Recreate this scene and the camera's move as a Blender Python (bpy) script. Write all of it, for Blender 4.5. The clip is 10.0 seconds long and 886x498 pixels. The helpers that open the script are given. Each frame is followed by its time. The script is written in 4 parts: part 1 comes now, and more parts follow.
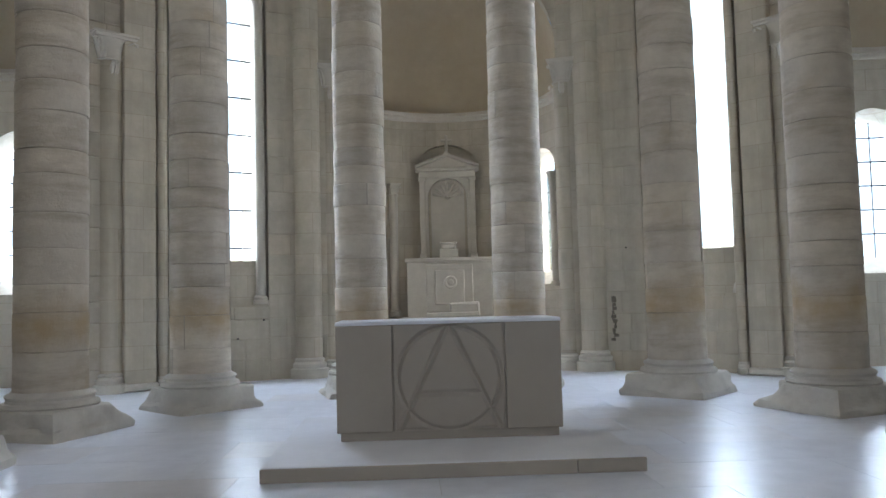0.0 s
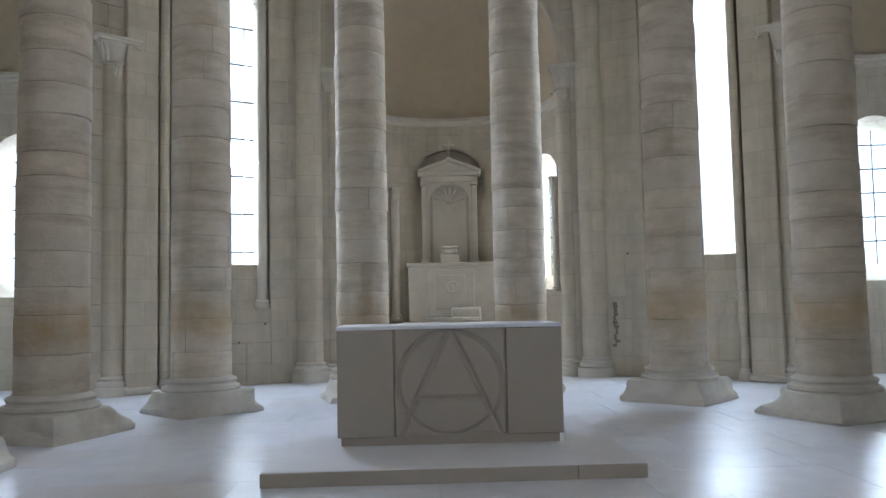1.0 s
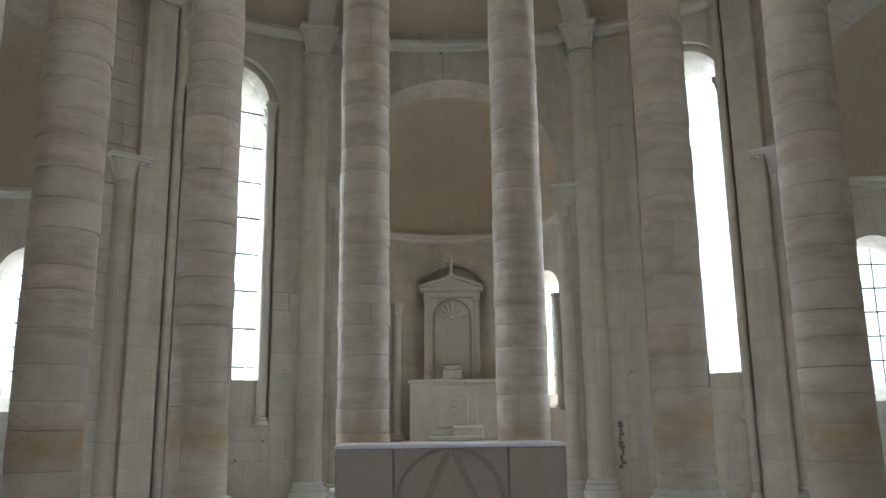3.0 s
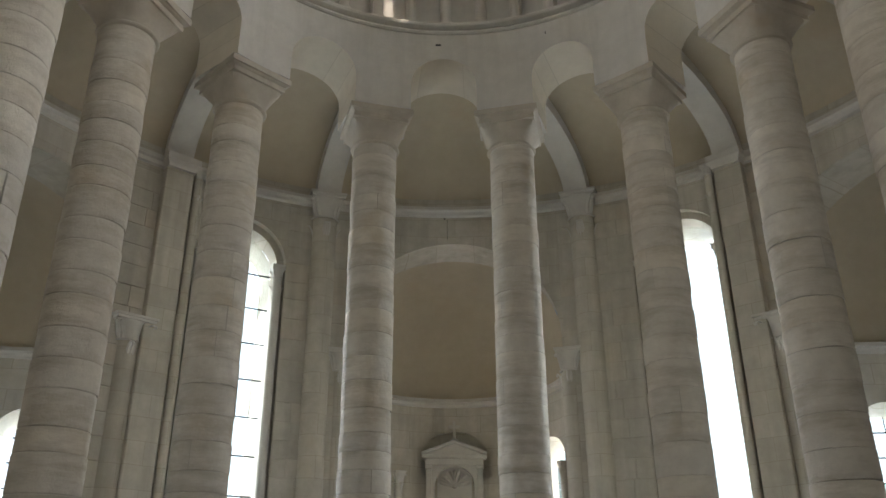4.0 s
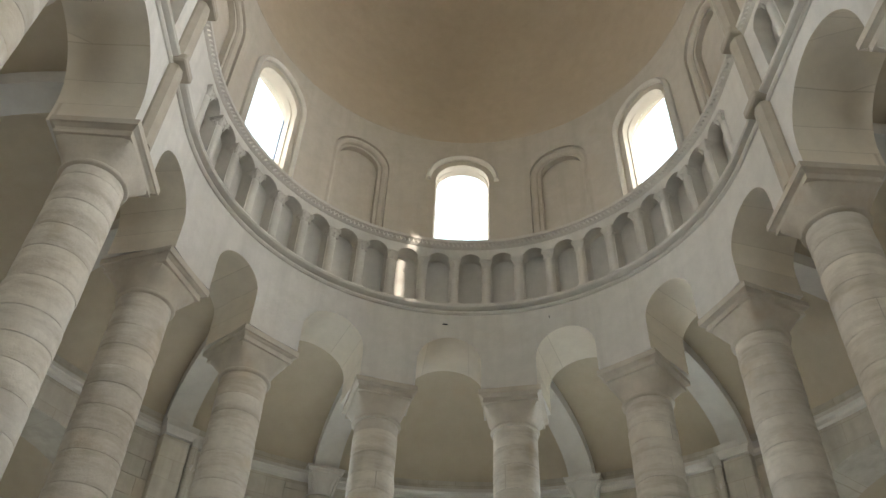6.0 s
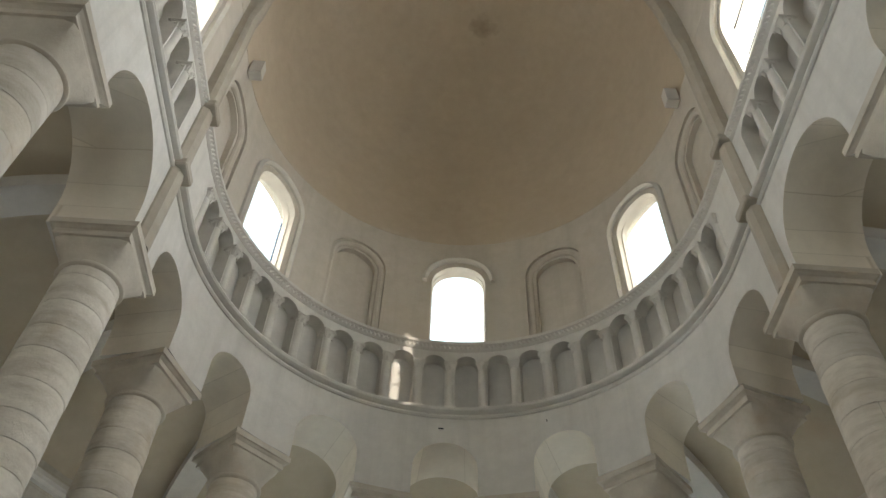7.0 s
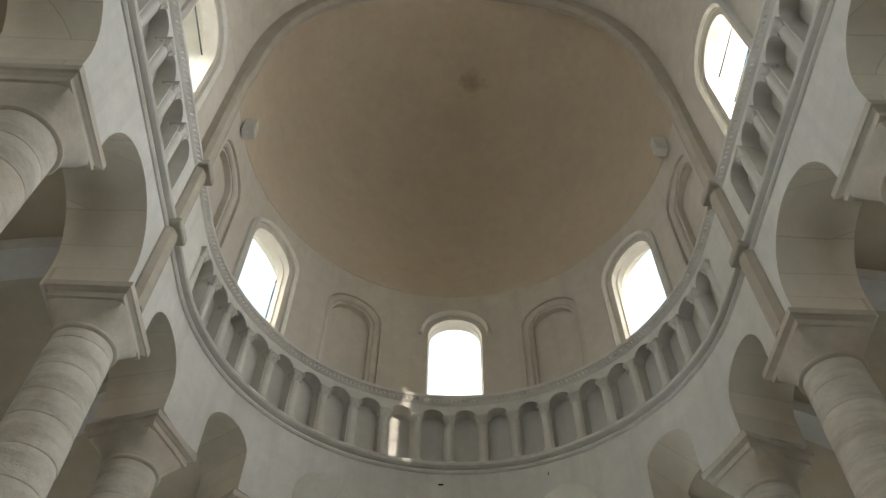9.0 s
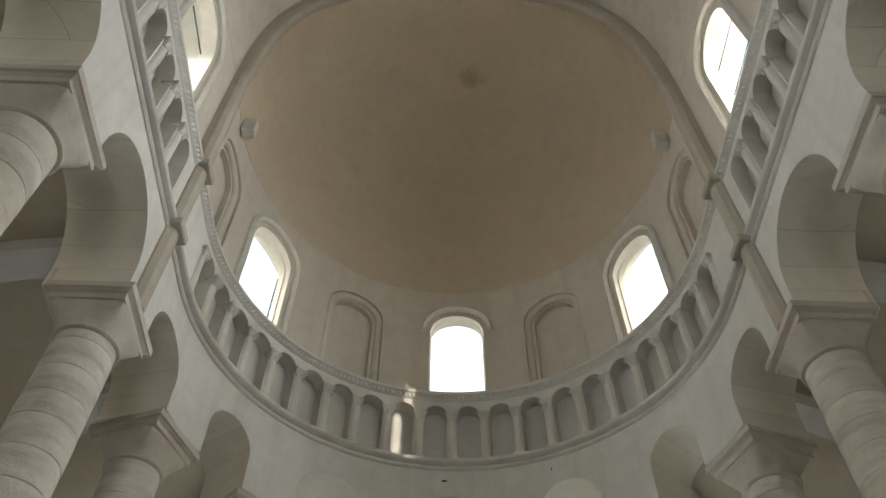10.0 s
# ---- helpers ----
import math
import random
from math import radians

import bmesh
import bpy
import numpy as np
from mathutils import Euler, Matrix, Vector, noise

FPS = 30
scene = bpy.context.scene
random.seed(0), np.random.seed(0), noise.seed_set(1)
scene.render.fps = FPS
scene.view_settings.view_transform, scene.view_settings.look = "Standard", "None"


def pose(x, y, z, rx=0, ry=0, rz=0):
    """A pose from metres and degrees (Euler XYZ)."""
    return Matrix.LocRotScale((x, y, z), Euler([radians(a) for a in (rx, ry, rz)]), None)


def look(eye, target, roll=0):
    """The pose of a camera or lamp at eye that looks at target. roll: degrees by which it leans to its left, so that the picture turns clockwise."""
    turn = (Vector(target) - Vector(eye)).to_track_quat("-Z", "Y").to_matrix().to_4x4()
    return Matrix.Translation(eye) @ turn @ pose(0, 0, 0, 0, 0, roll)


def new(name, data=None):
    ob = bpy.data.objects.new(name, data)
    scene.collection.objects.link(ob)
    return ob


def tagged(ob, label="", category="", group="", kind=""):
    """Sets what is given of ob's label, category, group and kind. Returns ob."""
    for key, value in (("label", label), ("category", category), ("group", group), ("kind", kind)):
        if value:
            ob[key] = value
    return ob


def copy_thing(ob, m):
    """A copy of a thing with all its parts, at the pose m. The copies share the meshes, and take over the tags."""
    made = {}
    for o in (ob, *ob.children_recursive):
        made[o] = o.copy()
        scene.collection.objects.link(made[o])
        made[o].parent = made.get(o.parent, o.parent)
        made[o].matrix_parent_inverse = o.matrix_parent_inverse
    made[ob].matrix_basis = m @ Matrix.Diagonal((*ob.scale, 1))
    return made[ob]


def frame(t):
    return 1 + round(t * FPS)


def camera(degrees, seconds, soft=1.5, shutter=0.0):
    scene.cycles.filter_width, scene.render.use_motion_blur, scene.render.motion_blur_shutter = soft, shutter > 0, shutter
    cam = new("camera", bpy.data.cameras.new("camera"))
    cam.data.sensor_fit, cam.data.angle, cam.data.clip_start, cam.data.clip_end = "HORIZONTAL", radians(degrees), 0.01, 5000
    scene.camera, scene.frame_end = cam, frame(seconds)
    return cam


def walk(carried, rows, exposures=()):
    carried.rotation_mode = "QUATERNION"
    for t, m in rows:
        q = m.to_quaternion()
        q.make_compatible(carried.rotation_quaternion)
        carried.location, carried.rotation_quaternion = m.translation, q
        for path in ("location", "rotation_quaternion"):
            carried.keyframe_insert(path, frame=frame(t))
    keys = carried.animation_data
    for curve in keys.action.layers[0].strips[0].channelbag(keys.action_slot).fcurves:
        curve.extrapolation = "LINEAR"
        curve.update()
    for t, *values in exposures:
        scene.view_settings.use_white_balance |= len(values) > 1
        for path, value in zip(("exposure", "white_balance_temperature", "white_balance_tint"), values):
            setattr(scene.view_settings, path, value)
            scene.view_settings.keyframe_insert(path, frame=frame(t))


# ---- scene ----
cam = camera(57.46, 10.0)
EYE = Vector((-0.41, -7.22, 1.31))


def gaze(yaw, pitch, roll):
    a, p = radians(yaw), radians(pitch)
    ahead = Vector((-math.sin(a) * math.cos(p), math.cos(a) * math.cos(p), math.sin(p)))
    return look(EYE, EYE + ahead, roll)


PATH = [
    (0, gaze(-2.40, 3.49, -1.44)),
    (0.5, gaze(-2.35, 3.59, -1.38)),
    (1, gaze(-2.30, 3.84, -1.13)),
    (1.5, gaze(-2.27, 3.87, -1.18)),
    (2, gaze(-2.28, 3.86, -0.79)),
    (2.5, gaze(-2.26, 5.56, -0.78)),
    (3, gaze(-2.25, 12.04, -0.71)),
    (3.2, gaze(-2.26, 14.62, -0.73)),
    (4.3, gaze(-1.91, 26.39, 0.03)),
    (4.5, gaze(-1.78, 28.22, 0.25)),
    (5, gaze(-1.57, 33.69, 1.34)),
    (5.5, gaze(-1.33, 39.01, 2.05)),
    (5.7, gaze(-1.21, 40.68, 2.42)),
    (7, gaze(-1.19, 50.21, 2.76)),
    (7.5, gaze(-1.23, 53.29, 2.37)),
    (8, gaze(-1.45, 54.36, 1.91)),
    (8.5, gaze(-1.58, 54.08, 1.41)),
    (9, gaze(-1.60, 53.95, 0.96)),
    (9.5, gaze(-1.58, 53.81, 0.62)),
    (10, gaze(-1.48, 53.71, 0.45)),
]
walk(cam, PATH, exposures=[(0.0, -0.08, 6050, 18), (2.5, -0.07, 6050, 18), (3.2, -0.34, 6400, 16), (4.3, -0.33, 6550, 15), (4.6, -0.28, 6550, 15), (5.5, 0.22, 6550, 14), (7.0, -0.02, 6430, 12), (8.0, -0.2, 6380, 11), (10.0, -0.2, 6380, 11)])

# ---------------------------------------------------------------- world, sun
SUN_FROM = Vector((5.09, -6.15, 1.88)).normalized()
world = bpy.data.worlds.new("sky")
scene.world = world
world.use_nodes = True
wn, wl = world.node_tree.nodes, world.node_tree.links
sky = wn.new("ShaderNodeTexSky")
sky.sky_type = "NISHITA"
sky.sun_disc = False
sky.sun_elevation = math.asin(SUN_FROM.z)
sky.sun_rotation = math.atan2(SUN_FROM.x, SUN_FROM.y)
wl.new(sky.outputs[0], wn["Background"].inputs[0])
wn["Background"].inputs[1].default_value = 0.12
sun_data = bpy.data.lights.new("sun", "SUN")
sun_data.energy, sun_data.angle, sun_data.color = 5.0, radians(0.5), (1.0, 0.93, 0.82)
sun = new("sun", sun_data)
sun.matrix_world = look(SUN_FROM * 40, (0, 0, 0))

SKY_GLOW = 2.6
LIGHT = 0.63  # strength of the daylight that stands in the window openings


def window_light(where, facing, width, height, watts, colour):
    data = bpy.data.lights.new("window_light", "AREA")
    data.shape, data.size, data.size_y = "RECTANGLE", width, height
    data.energy, data.color = watts * LIGHT, colour
    ob = new("window_light", data)
    ob.matrix_world = look(where, Vector(where) + Vector(facing))
    return ob


DAY = (0.9, 0.95, 1.0)
COOL = (0.72, 0.86, 1.0)
WARM = (0.98, 0.97, 0.95)

# ---------------------------------------------------------------- materials


def material(name):
    m = bpy.data.materials.new(name)
    m.use_nodes = True
    return m, m.node_tree.nodes, m.node_tree.links, m.node_tree.nodes["Principled BSDF"]


def mixer(nodes, links, fac, a, b, kind="MIX"):
    mx = nodes.new("ShaderNodeMix")
    mx.data_type, mx.blend_type = "RGBA", kind
    for sock, val in ((0, fac), (6, a), (7, b)):
        if isinstance(val, (int, float)):
            mx.inputs[sock].default_value = val
        elif isinstance(val, tuple):
            mx.inputs[sock].default_value = (*val, 1)
        else:
            links.new(val, mx.inputs[sock])
    return mx.outputs[2]


def noise_tex(nodes, links, co, scale, detail=6, rough=0.6):
    n = nodes.new("ShaderNodeTexNoise")
    n.inputs["Scale"].default_value, n.inputs["Detail"].default_value, n.inputs["Roughness"].default_value = scale, detail, rough
    links.new(co, n.inputs["Vector"])
    return n.outputs[0]


def ramp(nodes, links, fac, lo, hi):
    r = nodes.new("ShaderNodeMapRange")
    r.inputs[1].default_value, r.inputs[2].default_value = lo, hi
    links.new(fac, r.inputs[0])
    return r.outputs[0]


def stone(name, base, dark, warm=(0.45, 0.30, 0.16), warm_amount=0.25, rough=0.85, bump=0.25, per_piece=0.0, courses=0.0, blotch=None, bands=0.0, streaks=0.0):
    """Limestone: large soft stains, fine grain, warm rusty blotches, optional shallow ashlar courses."""
    m, n, l, p = material(name)
    geo = n.new("ShaderNodeNewGeometry")
    co = geo.outputs["Position"]
    big = ramp(n, l, noise_tex(n, l, co, 0.7, 5, 0.6), 0.32, 0.72)
    mid = ramp(n, l, noise_tex(n, l, co, 4.0, 6, 0.65), 0.35, 0.75)
    fine = noise_tex(n, l, co, 60.0, 4, 0.7)
    col = mixer(n, l, big, base, tuple(0.5 * (a + b) for a, b in zip(base, dark)))
    m2 = n.new("ShaderNodeMath")
    m2.operation = "MULTIPLY"
    l.new(mid, m2.inputs[0])
    m2.inputs[1].default_value = 0.55
    col = mixer(n, l, m2.outputs[0], col, dark)
    rust = ramp(n, l, noise_tex(n, l, co, 1.6, 4, 0.55), 0.58, 0.74)
    m3 = n.new("ShaderNodeMath")
    m3.operation = "MULTIPLY"
    l.new(rust, m3.inputs[0])
    m3.inputs[1].default_value = warm_amount
    col = mixer(n, l, m3.outputs[0], col, warm)
    if per_piece:
        info = n.new("ShaderNodeObjectInfo")
        tone = n.new("ShaderNodeMapRange")
        l.new(info.outputs["Random"], tone.inputs[0])
        tone.inputs[3].default_value, tone.inputs[4].default_value = 1 - per_piece, 1 + per_piece * 0.5
        hsv = n.new("ShaderNodeHueSaturation")
        l.new(tone.outputs[0], hsv.inputs["Value"])
        l.new(col, hsv.inputs["Color"])
        col = hsv.outputs[0]
        w = ramp(n, l, info.outputs["Random"], 0.72, 1.0)
        m4 = n.new("ShaderNodeMath")
        m4.operation = "MULTIPLY"
        l.new(w, m4.inputs[0])
        m4.inputs[1].default_value = 0.18
        col = mixer(n, l, m4.outputs[0], col, warm)
    height = mixer(n, l, 0.35, mid, fine)
    if courses:
        sep = n.new("ShaderNodeSeparateXYZ")
        l.new(co, sep.inputs[0])
        at = n.new("ShaderNodeMath")
        at.operation = "ARCTAN2"
        l.new(sep.outputs[0], at.inputs[0])
        l.new(sep.outputs[1], at.inputs[1])
        mu = n.new("ShaderNodeMath")
        mu.operation = "MULTIPLY"
        l.new(at.outputs[0], mu.inputs[0])
        mu.inputs[1].default_value = courses
        cb = n.new("ShaderNodeCombineXYZ")
        l.new(mu.outputs[0], cb.inputs[0])
        warp = n.new("ShaderNodeMath")
        warp.operation = "MULTIPLY_ADD"
        l.new(noise_tex(n, l, co, 1.3, 2, 0.5), warp.inputs[0])
        warp.inputs[1].default_value = 0.05
        l.new(sep.outputs[2], warp.inputs[2])
        l.new(warp.outputs[0], cb.inputs[1])
        br = n.new("ShaderNodeTexBrick")
        l.new(cb.outputs[0], br.inputs["Vector"])
        br.inputs["Scale"].default_value = 1.0
        br.inputs["Brick Width"].default_value, br.inputs["Row Height"].default_value = 0.72, 0.36
        br.inputs["Mortar Size"].default_value, br.inputs["Mortar Smooth"].default_value = 0.007, 0.9
        br.inputs["Color1"].default_value, br.inputs["Color2"].default_value = (0.91, 0.905, 0.89, 1), (1.05, 1.045, 1.03, 1)
        br.inputs["Mortar"].default_value = (0.72, 0.69, 0.64, 1)
        col = mixer(n, l, 0.8, col, br.outputs["Color"], "MULTIPLY")
        height = mixer(n, l, 0.5, height, br.outputs["Color"])
    if streaks:
        sm = n.new("ShaderNodeMapping")
        sm.inputs["Scale"].default_value = (3.0, 3.0, 0.22)
        l.new(co, sm.inputs["Vector"])
        st = ramp(n, l, noise_tex(n, l, sm.outputs[0], 1.0, 5, 0.6), 0.48, 0.8)
        st2 = n.new("ShaderNodeMath")
        st2.operation = "MULTIPLY"
        l.new(st, st2.inputs[0])
        st2.inputs[1].default_value = streaks
        col = mixer(n, l, st2.outputs[0], col, (dark[0] * 0.75, dark[1] * 0.74, dark[2] * 0.7))
    if bands:
        mp = n.new("ShaderNodeMapping")
        mp.inputs["Scale"].default_value = (0.9, 0.9, 4.5)
        l.new(co, mp.inputs["Vector"])
        b1 = ramp(n, l, noise_tex(n, l, mp.outputs[0], 1.0, 5, 0.65), 0.45, 0.72)
        b2 = n.new("ShaderNodeMath")
        b2.operation = "MULTIPLY"
        l.new(b1, b2.inputs[0])
        b2.inputs[1].default_value = bands
        col = mixer(n, l, b2.outputs[0], col, (dark[0] * 0.82, dark[1] * 0.78, dark[2] * 0.72))
    if blotch:
        # a damp patch or a rusty zone: a soft ball, or a soft level, broken up by noise
        if len(blotch) == 5:
            dist = n.new("ShaderNodeVectorMath")
            dist.operation = "DISTANCE"
            l.new(co, dist.inputs[0])
            dist.inputs[1].default_value = blotch[:3]
            away = dist.outputs["Value"]
        else:
            sz = n.new("ShaderNodeSeparateXYZ")
            l.new(co, sz.inputs[0])
            off = n.new("ShaderNodeMath")
            off.operation = "SUBTRACT"
            l.new(sz.outputs[2], off.inputs[0])
            off.inputs[1].default_value = blotch[0]
            ab = n.new("ShaderNodeMath")
            ab.operation = "ABSOLUTE"
            l.new(off.outputs[0], ab.inputs[0])
            away = ab.outputs[0]
        jit = n.new("ShaderNodeMath")
        jit.operation = "MULTIPLY_ADD"
        l.new(noise_tex(n, l, co, 2.2, 4, 0.6), jit.inputs[0])
        jit.inputs[1].default_value = blotch[-2] * 2.4
        l.new(away, jit.inputs[2])
        f2 = n.new("ShaderNodeMapRange")
        l.new(jit.outputs[0], f2.inputs[0])
        f2.inputs[1].default_value, f2.inputs[2].default_value = blotch[-2] * 2.0, blotch[-2] * 0.9
        f2.inputs[4].default_value = blotch[-1]
        col = mixer(n, l, f2.outputs[0], col, warm)
    bp = n.new("ShaderNodeBump")
    bp.inputs["Strength"].default_value, bp.inputs["Distance"].default_value = bump, 0.02
    l.new(height, bp.inputs["Height"])
    l.new(bp.outputs[0], p.inputs["Normal"])
    l.new(col, p.inputs["Base Color"])
    p.inputs["Roughness"].default_value = rough
    p.inputs["Specular IOR Level"].default_value = 0.25
    return m


Z_STRING, Z_BEAD, Z_DOME, Z_TOP = 10.15, 11.72, 15.0, 20.7
WALL = stone("pale_ashlar", (0.535, 0.482, 0.388), (0.34, 0.302, 0.238), warm_amount=0.12, courses=7.3, bump=0.35, streaks=0.6)
# paler and warmer than the walls: bounced light is put into this colour
SOFFIT = stone("coursed_lit_arch_stone", (0.68, 0.605, 0.48), (0.54, 0.475, 0.37), warm_amount=0.1, courses=4.2, bump=0.4)
COLUMN = stone("column_limestone", (0.675, 0.61, 0.50), (0.42, 0.365, 0.285), warm=(0.43, 0.315, 0.17), warm_amount=0.4, per_piece=0.12, bump=0.8, blotch=(1.15, 0.42, 0.8), bands=0.75)
BASE = stone("worn_base_stone", (0.62, 0.59, 0.52), (0.40, 0.375, 0.32), warm_amount=0.08, bump=0.7)
CARVED = stone("carved_limestone", (0.58, 0.54, 0.46), (0.42, 0.385, 0.325), warm_amount=0.12, bump=0.4)
CAPITAL = stone("weathered_tan_capital_stone", (0.52, 0.455, 0.355), (0.33, 0.28, 0.215), warm_amount=0.3, bump=0.4)
PLASTER = stone("limewash_plaster", (0.60, 0.56, 0.485), (0.44, 0.41, 0.35), warm_amount=0.1, bump=0.25, streaks=0.4)
# tan plaster, darkened too for the indirect light on the windowed wall
CLERESTORY = stone("dimmed_tan_clerestory_plaster", (0.535, 0.475, 0.38), (0.41, 0.36, 0.285), warm_amount=0.15, bump=0.25, streaks=0.35)
# shade on the rib's west face is put into this darker brown
RIB = stone("shaded_brown_rib_stone", (0.41, 0.355, 0.275), (0.29, 0.25, 0.19), warm_amount=0.2, bump=0.4)
VAULT = stone("ochre_vault_plaster", (0.47, 0.395, 0.28), (0.39, 0.325, 0.225), warm=(0.46, 0.32, 0.20), warm_amount=0.2, bump=0.15)
DOME = stone("brown_dome_plaster", (0.495, 0.40, 0.28), (0.405, 0.325, 0.225), warm=(0.20, 0.15, 0.10), warm_amount=0.08, bump=0.15, blotch=(0.55, 1.5, 20.4, 0.42, 0.9))
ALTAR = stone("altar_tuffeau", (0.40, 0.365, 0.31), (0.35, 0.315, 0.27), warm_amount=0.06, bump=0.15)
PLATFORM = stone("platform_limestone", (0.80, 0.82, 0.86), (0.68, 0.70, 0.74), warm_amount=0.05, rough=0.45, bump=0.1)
# blue of the reflected sky is mixed into the floor's base colour
FLOOR = stone("polished_floor_stone", (0.85, 0.89, 0.96), (0.60, 0.635, 0.70), warm_amount=0.02, rough=0.3, bump=0.12, per_piece=0.07)
JOINT = stone("floor_joint", (0.60, 0.60, 0.60), (0.5, 0.5, 0.5), warm_amount=0.0)
FLOOR.node_tree.nodes["Principled BSDF"].inputs["Specular IOR Level"].default_value = 0.8


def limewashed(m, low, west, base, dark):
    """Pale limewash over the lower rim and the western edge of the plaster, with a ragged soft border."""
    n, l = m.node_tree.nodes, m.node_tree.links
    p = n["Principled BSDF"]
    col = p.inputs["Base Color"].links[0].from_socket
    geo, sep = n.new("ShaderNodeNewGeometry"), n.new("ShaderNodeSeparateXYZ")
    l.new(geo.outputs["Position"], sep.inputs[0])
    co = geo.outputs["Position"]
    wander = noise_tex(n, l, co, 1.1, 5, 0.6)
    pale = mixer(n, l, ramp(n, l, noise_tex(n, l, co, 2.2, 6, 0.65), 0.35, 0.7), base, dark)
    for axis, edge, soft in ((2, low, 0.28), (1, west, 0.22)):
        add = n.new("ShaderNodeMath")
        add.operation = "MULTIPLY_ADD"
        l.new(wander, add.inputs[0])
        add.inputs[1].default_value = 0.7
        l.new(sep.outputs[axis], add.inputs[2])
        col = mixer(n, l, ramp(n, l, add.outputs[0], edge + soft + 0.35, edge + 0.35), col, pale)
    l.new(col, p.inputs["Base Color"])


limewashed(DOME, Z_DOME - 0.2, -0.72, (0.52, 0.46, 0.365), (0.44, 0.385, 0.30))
ASHLAR = stone("ashlar_block", (0.535, 0.482, 0.388), (0.34, 0.302, 0.238), warm_amount=0.12, bump=0.4, streaks=0.5, per_piece=0.08)


def plain(name, colour, rough, metal=0.0):
    m, n, l, p = material(name)
    geo = n.new("ShaderNodeNewGeometry")
    k = noise_tex(n, l, geo.outputs["Position"], 14.0)
    l.new(mixer(n, l, k, tuple(c * 0.8 for c in colour), tuple(min(1, c * 1.15) for c in colour)), p.inputs["Base Color"])
    p.inputs["Roughness"].default_value, p.inputs["Metallic"].default_value = rough, metal
    return m


IRON = plain("dark_iron", (0.05, 0.05, 0.055), 0.6, 0.8)


def glass_material():
    m, n, l, p = material("clear_leaded_glass")
    out = n["Material Output"]
    tr, gl, mx = n.new("ShaderNodeBsdfTransparent"), n.new("ShaderNodeBsdfGlossy"), n.new("ShaderNodeMixShader")
    geo = n.new("ShaderNodeNewGeometry")
    l.new(mixer(n, l, noise_tex(n, l, geo.outputs["Position"], 3.0), (0.93, 0.97, 0.97), (0.98, 0.99, 0.96)), tr.inputs[0])
    gl.inputs["Roughness"].default_value = 0.1
    mx.inputs[0].default_value = 0.06
    l.new(tr.outputs[0], mx.inputs[1])
    l.new(gl.outputs[0], mx.inputs[2])
    l.new(mx.outputs[0], out.inputs[0])
    return m


GLASS = glass_material()

# ---------------------------------------------------------------- mesh helpers


def mesh_from(name, verts, faces, mat, smooth=False):
    me = bpy.data.meshes.new(name)
    me.from_pydata([tuple(v) for v in verts], [], faces)
    me.materials.append(mat)
    if smooth:
        me.polygons.foreach_set("use_smooth", [True] * len(me.polygons))
        me.set_sharp_from_angle(angle=radians(40))
    me.update()
    return me


def link(name, me, parent=None, label=""):
    ob = new(name, me)
    ob.parent = parent
    return tagged(ob, label)


def holder(name, m, label, category, group=""):
    ob = new(name)
    ob.matrix_world = m
    return tagged(ob, label, category, group)


def recalc(me):
    bm = bmesh.new()
    bm.from_mesh(me)
    bmesh.ops.remove_doubles(bm, verts=bm.verts, dist=1e-5)
    bmesh.ops.recalc_face_normals(bm, faces=bm.faces)
    bm.to_mesh(me)
    bm.free()
    return me


def lathe(name, profile, mat, seg=32, a0=0.0, a1=360.0, smooth=True):
    """Turns (r, z) round the z axis; full turns are closed."""
    full = abs(a1 - a0) > 359.9
    cols = seg if full else seg + 1
    verts, faces = [], []
    for i in range(cols):
        a = radians(a0 + (a1 - a0) * i / seg)
        verts += [(r * math.cos(a), r * math.sin(a), z) for r, z in profile]
    k = len(profile)
    for i in range(seg):
        j = (i + 1) % cols
        for q in range(k - 1):
            faces.append((i * k + q, j * k + q, j * k + q + 1, i * k + q + 1))
    return recalc(mesh_from(name, verts, faces, mat, False)) if not smooth else smooth_up(recalc(mesh_from(name, verts, faces, mat)))


def smooth_up(me, angle=40):
    me.polygons.foreach_set("use_smooth", [True] * len(me.polygons))
    me.set_sharp_from_angle(angle=radians(angle))
    return me


def box_mesh(name, size, mat, bevel=0.01, at=(0, 0, 0), seg=1, jitter=0.0):
    bm = bmesh.new()
    bmesh.ops.create_cube(bm, size=1.0)
    for v in bm.verts:
        v.co = Vector((v.co.x * size[0] + at[0], v.co.y * size[1] + at[1], v.co.z * size[2] + at[2]))
    if bevel:
        bmesh.ops.bevel(bm, geom=bm.edges[:], offset=bevel, segments=seg, affect="EDGES")
    if jitter:
        for v in bm.verts:
            v.co += Vector((random.uniform(-1, 1), random.uniform(-1, 1), random.uniform(-1, 1))) * jitter
    me = bpy.data.meshes.new(name)
    bm.to_mesh(me)
    bm.free()
    me.materials.append(mat)
    return me


def arc_map(cx, cy, r, turn=0.0):
    """u metres along the inner face of a round wall, w metres into it; u = 0 looks along turn (degrees from +y to +x)."""
    def f(u, w):
        a = u / r + radians(turn)
        return cx + (r + w) * math.sin(a), cy + (r + w) * math.cos(a)
    return f


def line_map(x0, y0, dx, dy, nx, ny):
    def f(u, w):
        return x0 + dx * u + nx * w, y0 + dy * u + ny * w
    return f


